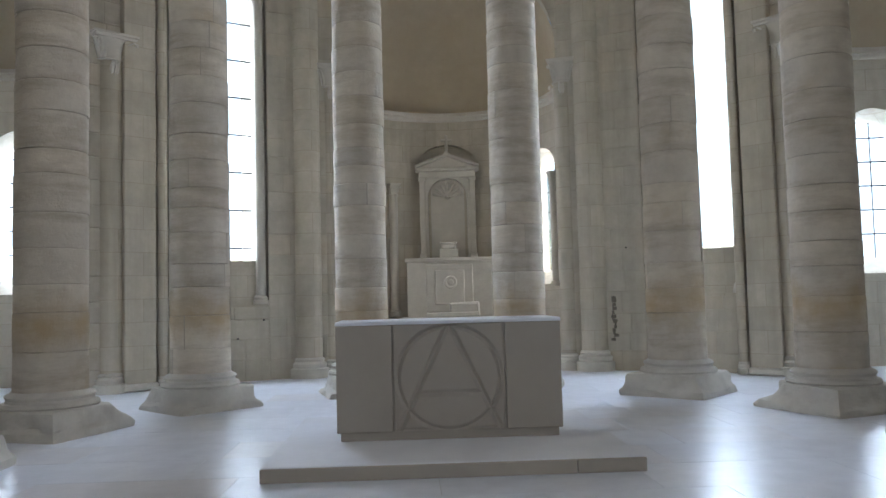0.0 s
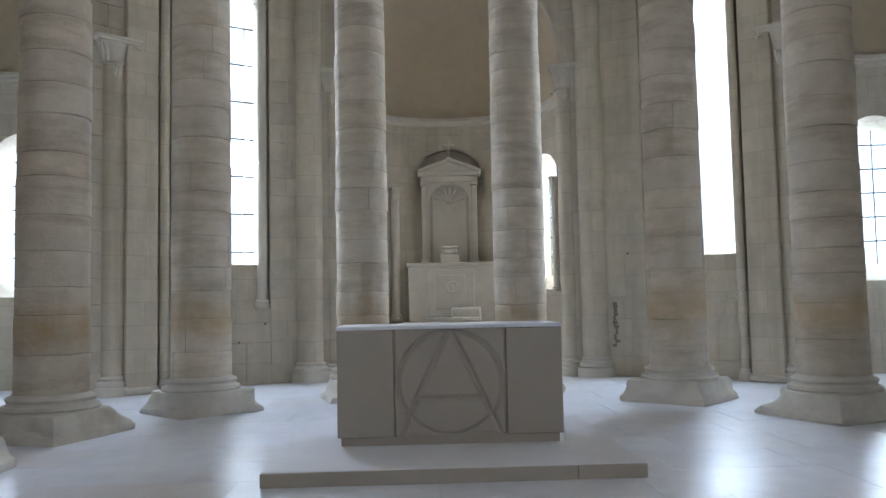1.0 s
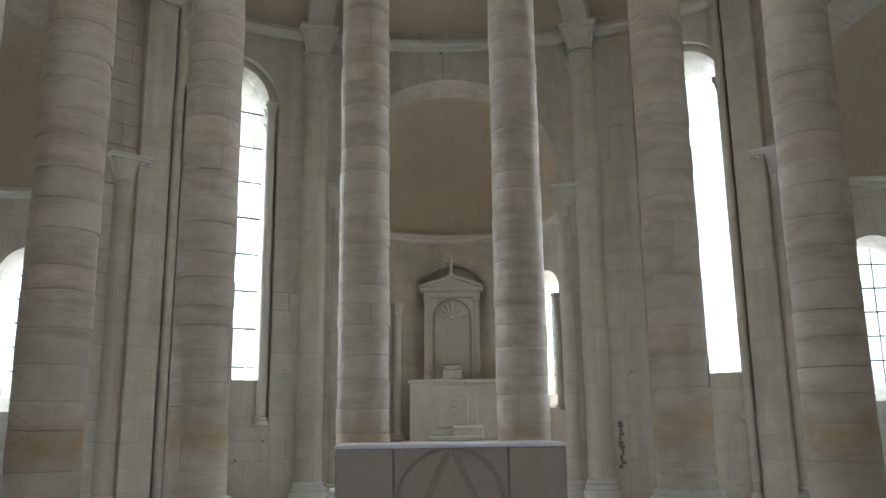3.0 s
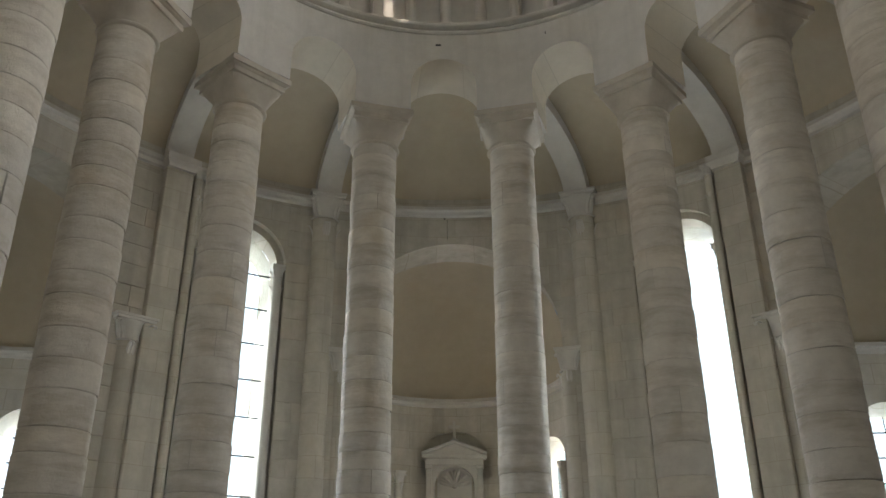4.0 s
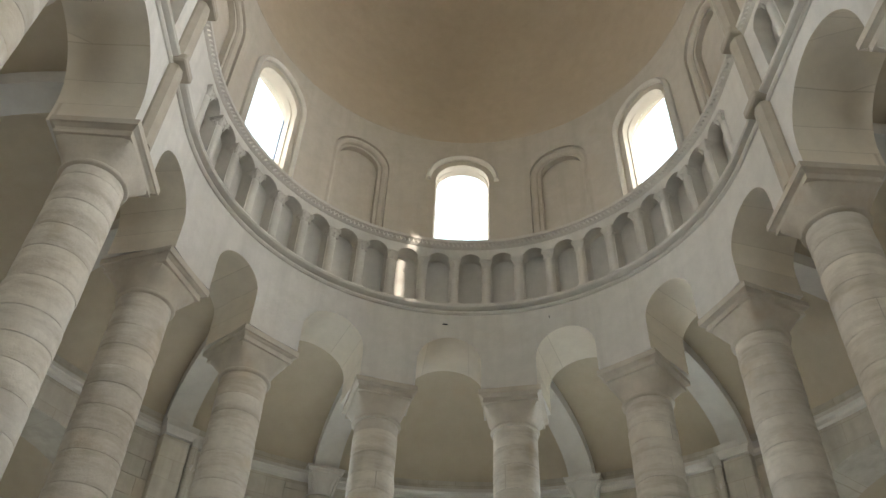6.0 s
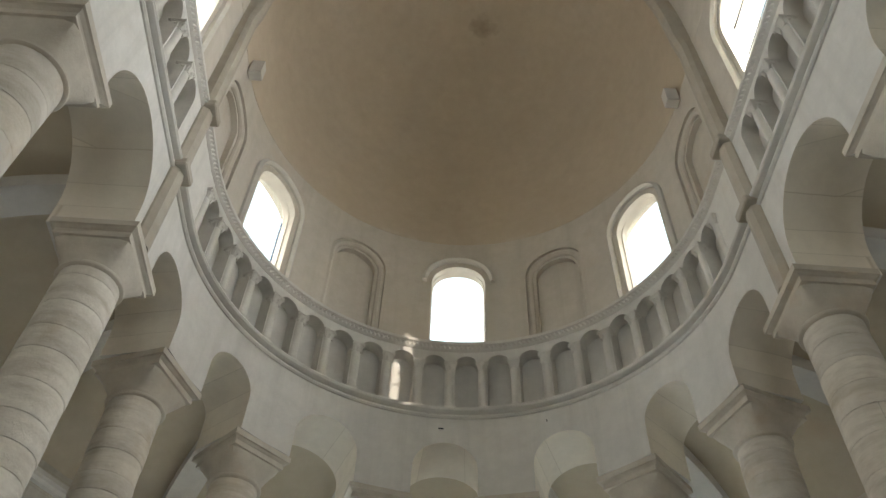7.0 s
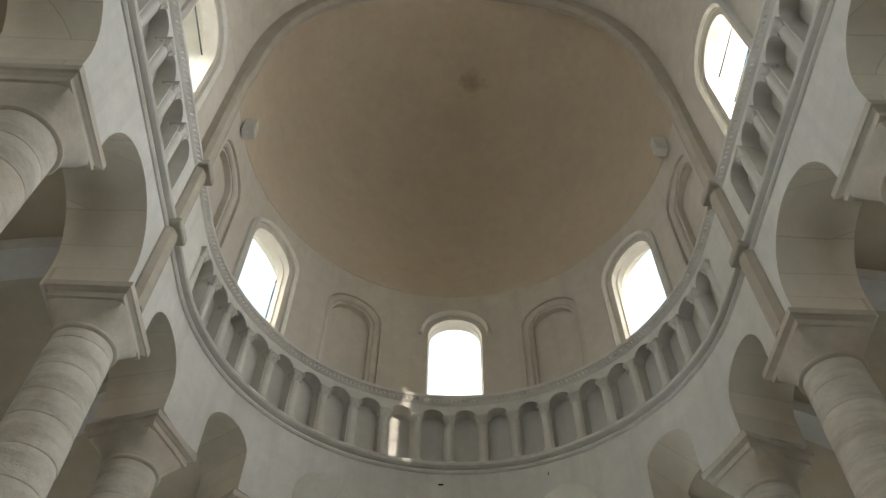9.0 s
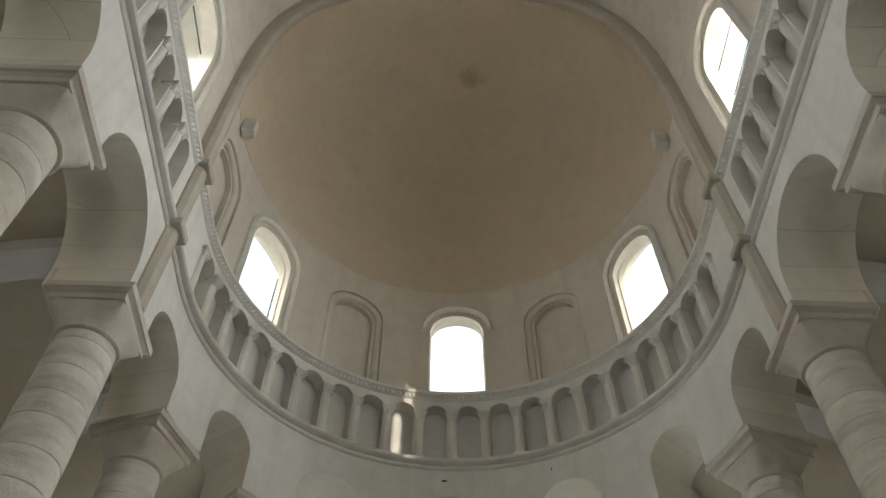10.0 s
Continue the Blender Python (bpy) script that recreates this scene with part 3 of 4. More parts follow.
# ribs across the ambulatory, from each column to the pier of the outer wall
PIERS = [-70.0 + TURN, -42.7 + TURN, -19.85 + TURN, 19.85 + TURN, 42.7 + TURN, 70.0 + TURN]
spans = [(Vector((math.sin(radians(ca)), math.cos(radians(ca)), 0)) * (R_COL + 0.3), Vector((math.sin(radians(pa)), math.cos(radians(pa)), 0)) * (R_AMB - 0.02)) for ca, pa in zip(APSE_COLS, PIERS)]
spans += [(Vector((e * (R_COL + 0.3), y, 0)), Vector((e * (R_AMB - 0.02), y, 0))) for y in STRAIGHT_Y for e in (-1, 1)]
for p, q in spans:
    d = (q - p).normalized()
    side = Vector((-d.y, d.x, 0)) * 0.24
    span = (q - p).length
    vs, fs = [], []
    for i in range(21):
        a = math.pi * i / 20
        base = p + d * (span / 2 - math.cos(a) * span / 2)
        k = (1 - math.cos(a)) / 2
        zt = 8.5 + 1.44 * math.sqrt(max(0.0, 1 - k * k))
        inn = p + d * span * k * 0.93
        zi = 8.5 + 1.2 * math.sqrt(max(0.0, 1 - k * k))
        for e in (-1, 1):
            vs += [(*(base + side * e).xy, zt), (*(inn + side * e).xy, zi)]
    for i in range(20):
        o, n4 = i * 4, i * 4 + 4
        fs += [(o + 1, n4 + 1, n4 + 3, o + 3), (o, n4, n4 + 1, o + 1), (o + 2, o + 3, n4 + 3, n4 + 2)]
    fs += [(0, 1, 3, 2), (80, 82, 83, 81)]
    tagged(new("ambulatory_rib", smooth_up(recalc(mesh_from("ambulatory_rib", vs, fs, CARVED)), 30)), kind="structure")

# plain wall closing the west end; three tall unseen windows added for fill light
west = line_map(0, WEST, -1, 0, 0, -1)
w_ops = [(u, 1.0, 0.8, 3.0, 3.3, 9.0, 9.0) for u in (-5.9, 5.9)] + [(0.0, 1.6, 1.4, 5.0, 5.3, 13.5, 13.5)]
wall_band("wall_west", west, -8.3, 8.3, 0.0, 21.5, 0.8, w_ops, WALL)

# ---------------------------------------------------------------- windows
count = [0]


def sky_material():
    m, n, l, p = material("bright_sky")
    em = n.new("ShaderNodeEmission")
    em.inputs[0].default_value, em.inputs[1].default_value = (0.78, 0.89, 1.0, 1), SKY_GLOW
    l.new(em.outputs[0], n["Material Output"].inputs[0])
    return m


SKY = sky_material()


def sky_sheet(m, wd, ht):
    """The bright sky outside a window: a plain sheet."""
    ob = new("backdrop_sky", mesh_from("backdrop_sky", [(-wd / 2, 0, -ht / 2), (wd / 2, 0, -ht / 2), (wd / 2, 0, ht / 2), (-wd / 2, 0, ht / 2)], [(0, 1, 2, 3)], SKY))
    ob.matrix_world = m
    return tagged(ob, kind="structure")


def window(f, u, w, half, sill, spring, bars, uprights, watts, colour=DAY, depth_out=0.3, wide=3.6, tall=1.15, lift=0.0, aside=None, lamps=1, tilt=0.0):
    """Arched leaded window set into a wall: pane, iron bars, and the daylight behind it."""
    count[0] += 1
    th = tagged(new("window_%d" % count[0]), "tall arched window of clear leaded glass with iron bars", "window", kind="structure")
    th.matrix_world = upright(f, u, w, 0)
    outline = [(-half, sill), (half, sill)] + [(half * math.cos(math.pi * i / 14), spring + half * math.sin(math.pi * i / 14)) for i in range(15)]
    pts = [(x, 0.0, z) for x, z in outline]
    k = len(pts)
    vs = pts + [(x, 0.012, z) for x, _, z in pts]
    fs = [tuple(range(k)), tuple(range(2 * k - 1, k - 1, -1))] + [(i, (i + 1) % k, k + (i + 1) % k, k + i) for i in range(k)]
    pane = link("pane", mesh_from("pane", vs, fs, GLASS), th)
    pane.visible_shadow = False
    z, top = sill + bars, spring + half
    while bars and z < top - 0.1:
        hw = half if z < spring else math.sqrt(max(0.01, half * half - (z - spring) ** 2))
        link("bar", box_mesh("bar", (2 * hw, 0.02, 0.022), IRON, 0, (0, -0.02, z)), th)
        z += bars
    for i in range(uprights):
        x = half * (2 * (i + 1) / (uprights + 1) - 1)
        zt = spring + math.sqrt(max(0.0, half * half - x * x))
        link("bar", box_mesh("bar", (0.016, 0.018, zt - sill), IRON, 0, (x, -0.018, (zt + sill) / 2)), th)
    mw = upright(f, u, w + depth_out, (sill + spring + half) / 2 + lift)
    facing = mw.to_3x3() @ Vector((0, -1, 0))
    wd, ht = half * wide, (spring + half - sill) * tall
    # skylight falls in from above: stacked lamps that lean down
    for i in range(lamps):
        rise = ht * ((i + 0.5) / lamps - 0.5)
        window_light(mw.translation + Vector((0, 0, rise)), facing - Vector((0, 0, tilt)), wd, ht / lamps, watts * wd * ht / lamps, colour)
    if aside:
        sky_sheet(upright(f, u + aside[0], w + aside[1], sill + aside[2]), aside[3], aside[4])
    else:
        sky_sheet(upright(f, u, w + depth_out + 0.05, (sill + spring + half) / 2 + lift), half * 4.6, ht * 1.1)
    return th


for s in (-1, 1):
    window(outer, deg(s * LANCET + 0.8, R_AMB), 0.36, 0.69, 1.6, 6.95, 0.66 if s < 0 else 0, 0, 150, COOL, depth_out=0.75, lamps=4, tilt=0.5)
    ledge = tagged(new("window_sill", box_mesh("window_sill", (1.42, 0.285, 0.83), WALL, 0.012, (0, 0, 0.415), jitter=0.004)), kind="structure")
    ledge.matrix_world = upright(outer, deg(s * LANCET + 0.8, R_AMB), 0.2025, 1.2)
for a in win_angles:
    window(clere, deg(a, CL), 0.225, 0.525, 12.02, 13.69, 0, 0, 80, WARM, tall=2.0, lift=0.45, wide=2.6, depth_out=0.75, lamps=2, tilt=0.4)
# windows past the first straight bay are unseen, added as fill
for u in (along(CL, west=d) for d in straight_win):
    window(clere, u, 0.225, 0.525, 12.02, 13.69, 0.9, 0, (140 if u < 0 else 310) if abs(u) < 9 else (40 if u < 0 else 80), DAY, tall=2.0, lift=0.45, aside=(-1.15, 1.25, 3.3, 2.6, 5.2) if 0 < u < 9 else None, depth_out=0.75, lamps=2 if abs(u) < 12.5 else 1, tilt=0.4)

# unseen west windows, added to brighten the choir and the aisles
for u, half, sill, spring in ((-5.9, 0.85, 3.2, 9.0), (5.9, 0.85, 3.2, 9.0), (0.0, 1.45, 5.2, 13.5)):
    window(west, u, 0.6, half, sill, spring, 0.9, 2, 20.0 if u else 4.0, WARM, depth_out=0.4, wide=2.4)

# ---------------------------------------------------------------- radiating chapels
R_CH, CH_AT = 2.25, R_AMB + 0.9


def chapel_map(cx, cy, r, turn):
    """A half circle whose two ends run on straight towards the ambulatory."""
    q = math.pi / 2 * r
    t = radians(turn)
    def f(u, w):
        v = min(max(u, -q), q)
        a = v / r + t
        back = abs(u - v)
        return cx + (r + w) * math.sin(a) - back * math.sin(t), cy + (r + w) * math.cos(a) - back * math.cos(t)
    return f


def chapel(angle, axial):
    a = radians(angle + TURN)
    cx, cy = CH_AT * math.sin(a), CH_AT * math.cos(a)
    f = chapel_map(cx, cy, R_CH, angle + TURN)
    edge = deg(90, R_CH) + 0.42
    wins = [-60.0, 60.0] if axial else [-57.0, 57.0]
    ops = [(deg(w, R_CH), 0.55, 0.4, 1.55, 1.85, 3.8, 3.8) for w in wins]
    if axial:
        ops.append((0.0, 0.81, 0.81, 3.7, 3.7, 3.88, 3.88))
    wall_band("wall_chapel", f, -edge, edge, 0.0, 5.3, 0.55, ops, WALL, du=0.2)
    if axial:
        wall_band("wall_recess", arc_map(cx, cy, R_CH + 0.16, angle + TURN), -1.1, 1.1, 0.0, 5.3, 0.3, [], WALL)
    trim("trim_chapel_cornice", f, -edge, edge, [(0.02, 5.18), (-0.05, 5.22), (-0.07, 5.27), (-0.14, 5.29), (-0.14, 5.36), (0.02, 5.37)], CARVED)
    vs, fs = [], []
    for i in range(27):
        for q in range(13):
            e = math.pi / 2 * q / 12
            x, y = f(-edge if i == 0 else edge if i == 26 else deg(-90 + 180 * (i - 1) / 24, R_CH), -R_CH * (1 - math.cos(e)))
            vs.append((x, y, 5.32 + 2.55 * math.sin(e)))
    for i in range(26):
        for q in range(12):
            fs.append((i * 13 + q, i * 13 + 13 + q, i * 13 + 14 + q, i * 13 + q + 1))
    tagged(new("ceiling_chapel", smooth_up(mesh_from("ceiling_chapel", vs, fs, VAULT), 60)), kind="structure")
    for w in wins:
        window(f, deg(w, R_CH), 0.48, 0.42, 1.82, 3.8, 0.42, 2, 85 if axial else 125, DAY if axial else COOL, depth_out=0.4, lamps=2, tilt=0.0 if axial else 0.3)
        for s in (-1, 1):
            c = colonnette("window_colonnette", 2.3, 0.07, CARVED, 0.22, 0.12, "slim limestone colonnette beside a chapel window", "chapel window colonnettes")
            c.matrix_world = upright(f, deg(w, R_CH) + s * (0.49 if axial else 0.62), -0.04, 1.5)
    return f, cx, cy, a


for ang in (-CHAPEL, CHAPEL):
    chapel(ang, False)
chf, chx, chy, cha = chapel(0.0, True)

# ---------------------------------------------------------------- engaged shafts on the outer wall


def square_loft(name, levels, mat, jitter=0.0):
    """Square rings (half, z) stacked, closed above and below."""
    verts, faces = [], []
    for h, z in levels:
        for sx, sy in ((-1, -1), (1, -1), (1, 1), (-1, 1)):
            verts.append((sx * h + random.uniform(-jitter, jitter), sy * h + random.uniform(-jitter, jitter), z + random.uniform(-jitter, jitter) * (0 < z)))
    for q in range(len(levels) - 1):
        for i in range(4):
            j = (i + 1) % 4
            faces.append((q * 4 + i, q * 4 + j, q * 4 + 4 + j, q * 4 + 4 + i))
    faces += [(3, 2, 1, 0), tuple(len(verts) - 4 + i for i in range(4))]
    return mesh_from(name, verts, faces, mat)


def engaged(name, f, u, w, r, top, cap_h, base_h, label, group, z0=0.0):
    th = holder(name, upright(f, u, w, z0), label, "column", group)
    h = top - z0
    link("shaft", lathe("shaft", [(r, base_h), (r, h - cap_h)], WALL, 20), th)
    cap = link("capital", leafy_capital("capital", r, r * 1.36, h - cap_h, h, CARVED), th)
    leaf = leaf_mesh(r, cap_h, h - cap_h, CARVED)
    for k in range(8):
        link("leaf", leaf, cap).matrix_basis = pose(0, 0, 0, 0, 0, 45 * k) @ Matrix.Diagonal(((1.12, 1.12, 1.0, 1) if k % 2 else (0.86, 1.0, 0.94, 1)))
    link("base", lathe("base", [(0, 0), (r * 1.45, 0), (r * 1.45, base_h * 0.45), (r * 1.25, base_h * 0.5), (r * 1.3, base_h * 0.7), (r * 1.1, base_h * 0.8), (r * 1.15, base_h * 0.9), (r, base_h)], BASE, 20), th)
    return th


for a in (-70.0, -19.85, 19.85, 70.0):
    engaged("wall_shaft", outer, deg(a, R_AMB), 0.02, 0.235, 8.55, 0.52, 0.35, "tall engaged limestone shaft with leafy capital on the ambulatory wall", "ambulatory wall shafts")
for a in (-42.4, 42.4):
    pier = holder("wall_pier", upright(outer, deg(a, R_AMB), 0.0, 0), "flat limestone pier on the ambulatory wall", "pier", "ambulatory wall piers")
    link("shaft", box_mesh("shaft", (0.5, 0.36, 8.22), WALL, 0.015, (0, 0.0, 4.2)), pier)
    link("base", box_mesh("base", (0.58, 0.44, 0.12), BASE, 0.03, (0, 0.0, 0.06)), pier)
    link("impost", square_loft("impost", [(0.25, 8.3), (0.27, 8.36), (0.31, 8.42), (0.31, 8.54), (0.2, 8.54)], CARVED), pier)
    engaged("nook_shaft", outer, deg(math.copysign(39.3, a), R_AMB), -0.06, 0.075, 8.5, 0.2, 0.2, "thin limestone nook shaft beside the flat pier", "nook shafts")
for a in (-CHAPEL, 0.0, CHAPEL):
    for s in (-1, 1):
        engaged("chapel_column", outer, deg(a, R_AMB) + s * (2.1 if a * s >= 0 else 1.86), 0.12, 0.17 if a * s >= 0 else 0.235, 5.52, 0.42, 0.3, "engaged column with carved capital at the chapel opening", "chapel arch columns")
for s in (-1, 1):
    for e in (-1, 1):
        c = colonnette("lancet_colonnette", 5.72, 0.085, CARVED, 0.24, 0.16, "thin limestone colonnette framing the tall lancet window", "lancet colonnettes")
        c.matrix_world = upright(outer, deg(s * LANCET + 0.8, R_AMB) + e * 0.715, 0.055, 1.285)

c = colonnette("chapel_colonnette", 2.85, 0.09, CARVED, 0.26, 0.14, "slim limestone colonnette with leafy capital in the axial chapel", "chapel window colonnettes")
c.matrix_world = upright(chf, deg(-32.0, R_CH), -0.04, 0.95)

# dark pieces stand in for the shaded holes of the broken edge
scar = holder("broken_toothing", upright(outer, deg(22.6, R_AMB), 0.0, 0), "jagged broken wall edge, its shaded notches painted as dark pieces", "broken masonry")
DARK = stone("shaded_notch_stone", (0.22, 0.20, 0.165), (0.13, 0.115, 0.09), warm_amount=0.0, bump=0.9)
z = 0.5
while z < 1.22:
    h = random.uniform(0.05, 0.11)
    wd = random.uniform(0.045, 0.095)
    link("stump", box_mesh("stump", (wd, 0.05, h), DARK, 0.012, (random.uniform(-0.02, 0.02), -0.002, z + h / 2), jitter=0.012), scar)
    z += h + random.uniform(-0.01, 0.012)

# ---------------------------------------------------------------- great columns
DRUM = smooth_up(lathe("drum", [(0.98, 0.0), (0.994, 0.014), (1.0, 0.035), (1.0, 0.965), (0.994, 0.986), (0.98, 1.0)], COLUMN, 28), 18)
HALF = smooth_up(lathe("drum_half", [(0.98, 0.0), (0.994, 0.014), (1.0, 0.035), (1.0, 0.965), (0.994, 0.986), (0.98, 1.0)], COLUMN, 18, 0.5, 179.5), 18)
CORE = plain("joint_mortar", (0.42, 0.375, 0.305), 0.95)


def square_capital(r, half, z0, z1, mat):
    verts, faces, seg = [], [], 40
    h = z1 - z0
    levels = [(-0.22, 0.93, 0.0), (-0.2, 1.06, 0.0), (-0.15, 1.12, 0.0), (-0.08, 1.14, 0.0), (-0.02, 1.1, 0.0), (0.0, 1.0, 0.0), (0.12, 1.01, 0.05), (0.4, 1.02, 0.3), (0.7, 1.02, 0.66), (0.9, 1.02, 0.9), (1.0, 1.02, 0.97)]
    for t, k, sq in levels:
        for i in range(seg):
            a = 2 * math.pi * i / seg
            c, s = math.cos(a), math.sin(a)
            m = (abs(c) ** 10 + abs(s) ** 10) ** 0.1
            rr = (1 - sq) * r * k + sq * half / m
            verts.append((c * rr, s * rr, z0 + t * h))
    for q in range(len(levels) - 1):
        for i in range(seg):
            j = (i + 1) % seg
            faces.append((q * seg + i, q * seg + j, (q + 1) * seg + j, (q + 1) * seg + i))
    return smooth_up(mesh_from("capital", verts, faces, mat), 35)


def plinth_mesh(k0):
    """A low square block, its upper edge and corners broken away, that slopes in to the round base."""
    verts, faces, seg = [], [], 72
    seed = random.uniform(0, 50)
    levels = [(0.57, 0.0, 1.0), (0.575, 0.03, 1.0), (0.572, 0.075, 1.0), (0.56, 0.09, 1.0), (0.54, 0.115, 1.0), (0.525, 0.15, 1.0), (0.515, 0.19, 1.0), (0.505, 0.23, 1.0), (0.495, 0.262, 0.98), (0.48, 0.28, 0.92), (0.45, 0.285, 0.3)]
    for h, z, sq in levels:
        for i in range(seg):
            a = 2 * math.pi * i / seg + math.pi / 4
            c, s = math.cos(a), math.sin(a)
            m = (abs(c) ** 30 + abs(s) ** 30) ** (1 / 30)
            k = (1 - sq) + sq / m
            spot = Vector((c * 1.4, s * 1.4, z * 2.0 + seed))
            worn = max(0.0, noise.noise(spot) - 0.02) * 0.75 * min(1.0, z / 0.1) * max(0.0, k - 0.98) * 3
            rough = 0.034 * noise.noise(Vector((c * 6, s * 6, z * 16 + seed))) + 0.012 * noise.noise(Vector((c * 17, s * 17, z * 40 + seed)))
            j = 1 - min(worn, 0.3) + rough * (z > 0)
            verts.append((c * h * k0 * k * j, s * h * k0 * k * j, z + 0.03 * noise.noise(spot * 2.3) * (0.05 < z < 0.28)))
    for q in range(len(levels) - 1):
        for i in range(seg):
            j = (i + 1) % seg
            faces.append((q * seg + i, q * seg + j, (q + 1) * seg + j, (q + 1) * seg + i))
    faces.append(tuple((len(levels) - 1) * seg + i for i in range(seg)))
    return smooth_up(mesh_from("plinth", verts, faces, BASE), 28)


def great_column(x, y, turn, label, split, foot=1.0):
    th = holder("column", pose(x, y, 0, 0, 0, turn), label, "column", "choir columns")
    link("plinth", plinth_mesh(foot), th, "worn chipped square stone plinth")
    link("base", lathe("base", [(0.44, 0.265), (0.475, 0.275), (0.49, 0.305), (0.475, 0.335), (0.44, 0.345), (0.425, 0.37), (0.435, 0.385), (0.445, 0.405), (0.43, 0.425), (0.395, 0.435), (0.38, 0.455)], BASE, 32), th, "rounded torus moulding")
    link("core", lathe("core", [(0.353, 0.4), (0.334, Z_NECK)], CORE, 32), th)
    z = 0.44
    while z < Z_NECK - 0.03:
        h = random.uniform(0.25, 0.42)
        if Z_NECK - z - h < 0.2:
            h = Z_NECK - z
        r = 0.375 - 0.02 * (z / Z_NECK) + random.uniform(-0.005, 0.005)
        a = random.uniform(0, 360)
        pieces = [(HALF, a), (HALF, a + 180)] if random.random() < split else [(DRUM, a)]
        for me, b in pieces:
            ob = link("drum", me, th)
            ob.matrix_basis = pose(random.uniform(-0.005, 0.005), random.uniform(-0.005, 0.005), z + 0.0015, random.uniform(-0.35, 0.35), random.uniform(-0.35, 0.35), b) @ Matrix.Diagonal((r, r, h - 0.003, 1))
        z += h
    link("capital", square_capital(0.352, 0.46, Z_NECK, Z_ABA, CAPITAL), th, "plain flared stone capital")
    slab = link("abacus", square_loft("abacus", [(0.4, Z_ABA - 0.005), (0.465, Z_ABA), (0.47, Z_ABA + 0.045), (0.455, Z_ABA + 0.052), (0.465, Z_ABA + 0.085), (0.505, Z_ABA + 0.115), (0.53, Z_ABA + 0.122), (0.53, Z_SPRING - 0.004), (0.3, Z_SPRING - 0.004)], CAPITAL, 0.004), th, "moulded square abacus slab")
    slab.matrix_basis = Matrix.Diagonal((0.96, 1.05, 1, 1))
    return th


for a in APSE_COLS:
    great_column(R_COL * math.sin(radians(a)), R_COL * math.cos(radians(a)), -a, "tall round column of coursed limestone with rust stains", 0.7 if abs(a) < 50 else 0.15, 1.0 if abs(a) < 50 else 1.05)
for y in STRAIGHT_Y:
    for s in (-1, 1):
        great_column(s * 4.34, y, 0, "tall round limestone column of the choir's straight bay", 0.1)

# ---------------------------------------------------------------- altar on its platform
plat = holder("altar_platform", pose(-0.11, 0.05, 0), "low pale stone platform of one step under the altar", "platform")
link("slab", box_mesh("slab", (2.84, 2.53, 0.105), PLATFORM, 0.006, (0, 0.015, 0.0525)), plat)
# front faces get a darker colour than the slab's top
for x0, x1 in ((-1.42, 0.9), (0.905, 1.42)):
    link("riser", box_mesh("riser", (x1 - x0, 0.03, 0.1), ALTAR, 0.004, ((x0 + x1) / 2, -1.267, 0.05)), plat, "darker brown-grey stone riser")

alt = holder("altar", pose(-0.088, -0.22, 0.105) @ Matrix.Diagonal((1.012, 1, 1.048, 1)), "block altar of grey-brown stone with an incised letter in a circle", "altar")
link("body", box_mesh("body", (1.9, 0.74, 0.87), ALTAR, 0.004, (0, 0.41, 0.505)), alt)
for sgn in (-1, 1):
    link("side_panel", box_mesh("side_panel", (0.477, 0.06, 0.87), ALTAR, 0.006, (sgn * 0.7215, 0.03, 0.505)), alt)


def cut(x, z):
    """Depth of the V-cut drawing on the altar's panel: a circle, and a tall letter A within it."""
    def seg(a, b):
        ax, az, bx, bz = *a, *b
        t = max(0.0, min(1.0, ((x - ax) * (bx - ax) + (z - az) * (bz - az)) / ((bx - ax) ** 2 + (bz - az) ** 2)))
        return math.hypot(x - ax - t * (bx - ax), z - az - t * (bz - az))
    lines = [seg((-0.43, 0.075), (-0.015, 0.92)), seg((0.43, 0.075), (0.015, 0.92)), seg((-0.275, 0.372), (0.275, 0.372))]
    ring = abs(math.hypot(x, (z - 0.5) * 1.04) - 0.44)
    foot = seg((-0.4, 0.085), (0.4, 0.085))
    d = 0.0
    for dist, wide, deep in [(v, 0.03, 0.032) for v in lines] + [(ring, 0.027, 0.028), (foot, 0.016, 0.012)]:
        d = max(d, deep * max(0.0, 1 - dist / wide))
    return d


NX, NZ = 170, 160
vs, fs = [], []
for i in range(NX + 1):
    for k in range(NZ + 1):
        x, z = -0.462 + 0.924 * i / NX, 0.072 + 0.866 * k / NZ
        vs.append((x, 0.012 + cut(x, z), z))
for i in range(NX):
    for k in range(NZ):
        o = i * (NZ + 1) + k
        fs.append((o, o + NZ + 1, o + NZ + 2, o + 1))
link("centre_panel", smooth_up(mesh_from("centre_panel", vs, fs, ALTAR), 60), alt, "recessed stone panel with a letter in a circle")
for sgn in (-1, 1):
    link("bead", box_mesh("bead", (0.012, 0.03, 0.866), ALTAR, 0.004, (sgn * 0.466, 0.018, 0.505)), alt)
link("foot", box_mesh("foot", (1.86, 0.72, 0.075), ALTAR, 0.004, (0, 0.39, 0.036)), alt)
# the altar's top face, built as a thin slab paler than the body
link("top_slab", box_mesh("top_slab", (1.93, 0.79, 0.03), PLATFORM, 0.005, (0, 0.39, 0.957)), alt, "thin stone top of the altar, paler than its front")

# ---------------------------------------------------------------- altar and retable in the axial chapel
AX = Vector((math.sin(cha), math.cos(cha)))


def on_axis(r, z=0.0):
    return pose(AX.x * r, AX.y * r, z, 0, 0, -TURN)


steps = holder("chapel_steps", on_axis(9.75), "broad worn stone steps below the chapel altar", "steps")
link("lower_step", box_mesh("lower_step", (2.6, 2.2, 0.5), BASE, 0.02, (0, -0.4, 0.25)), steps)
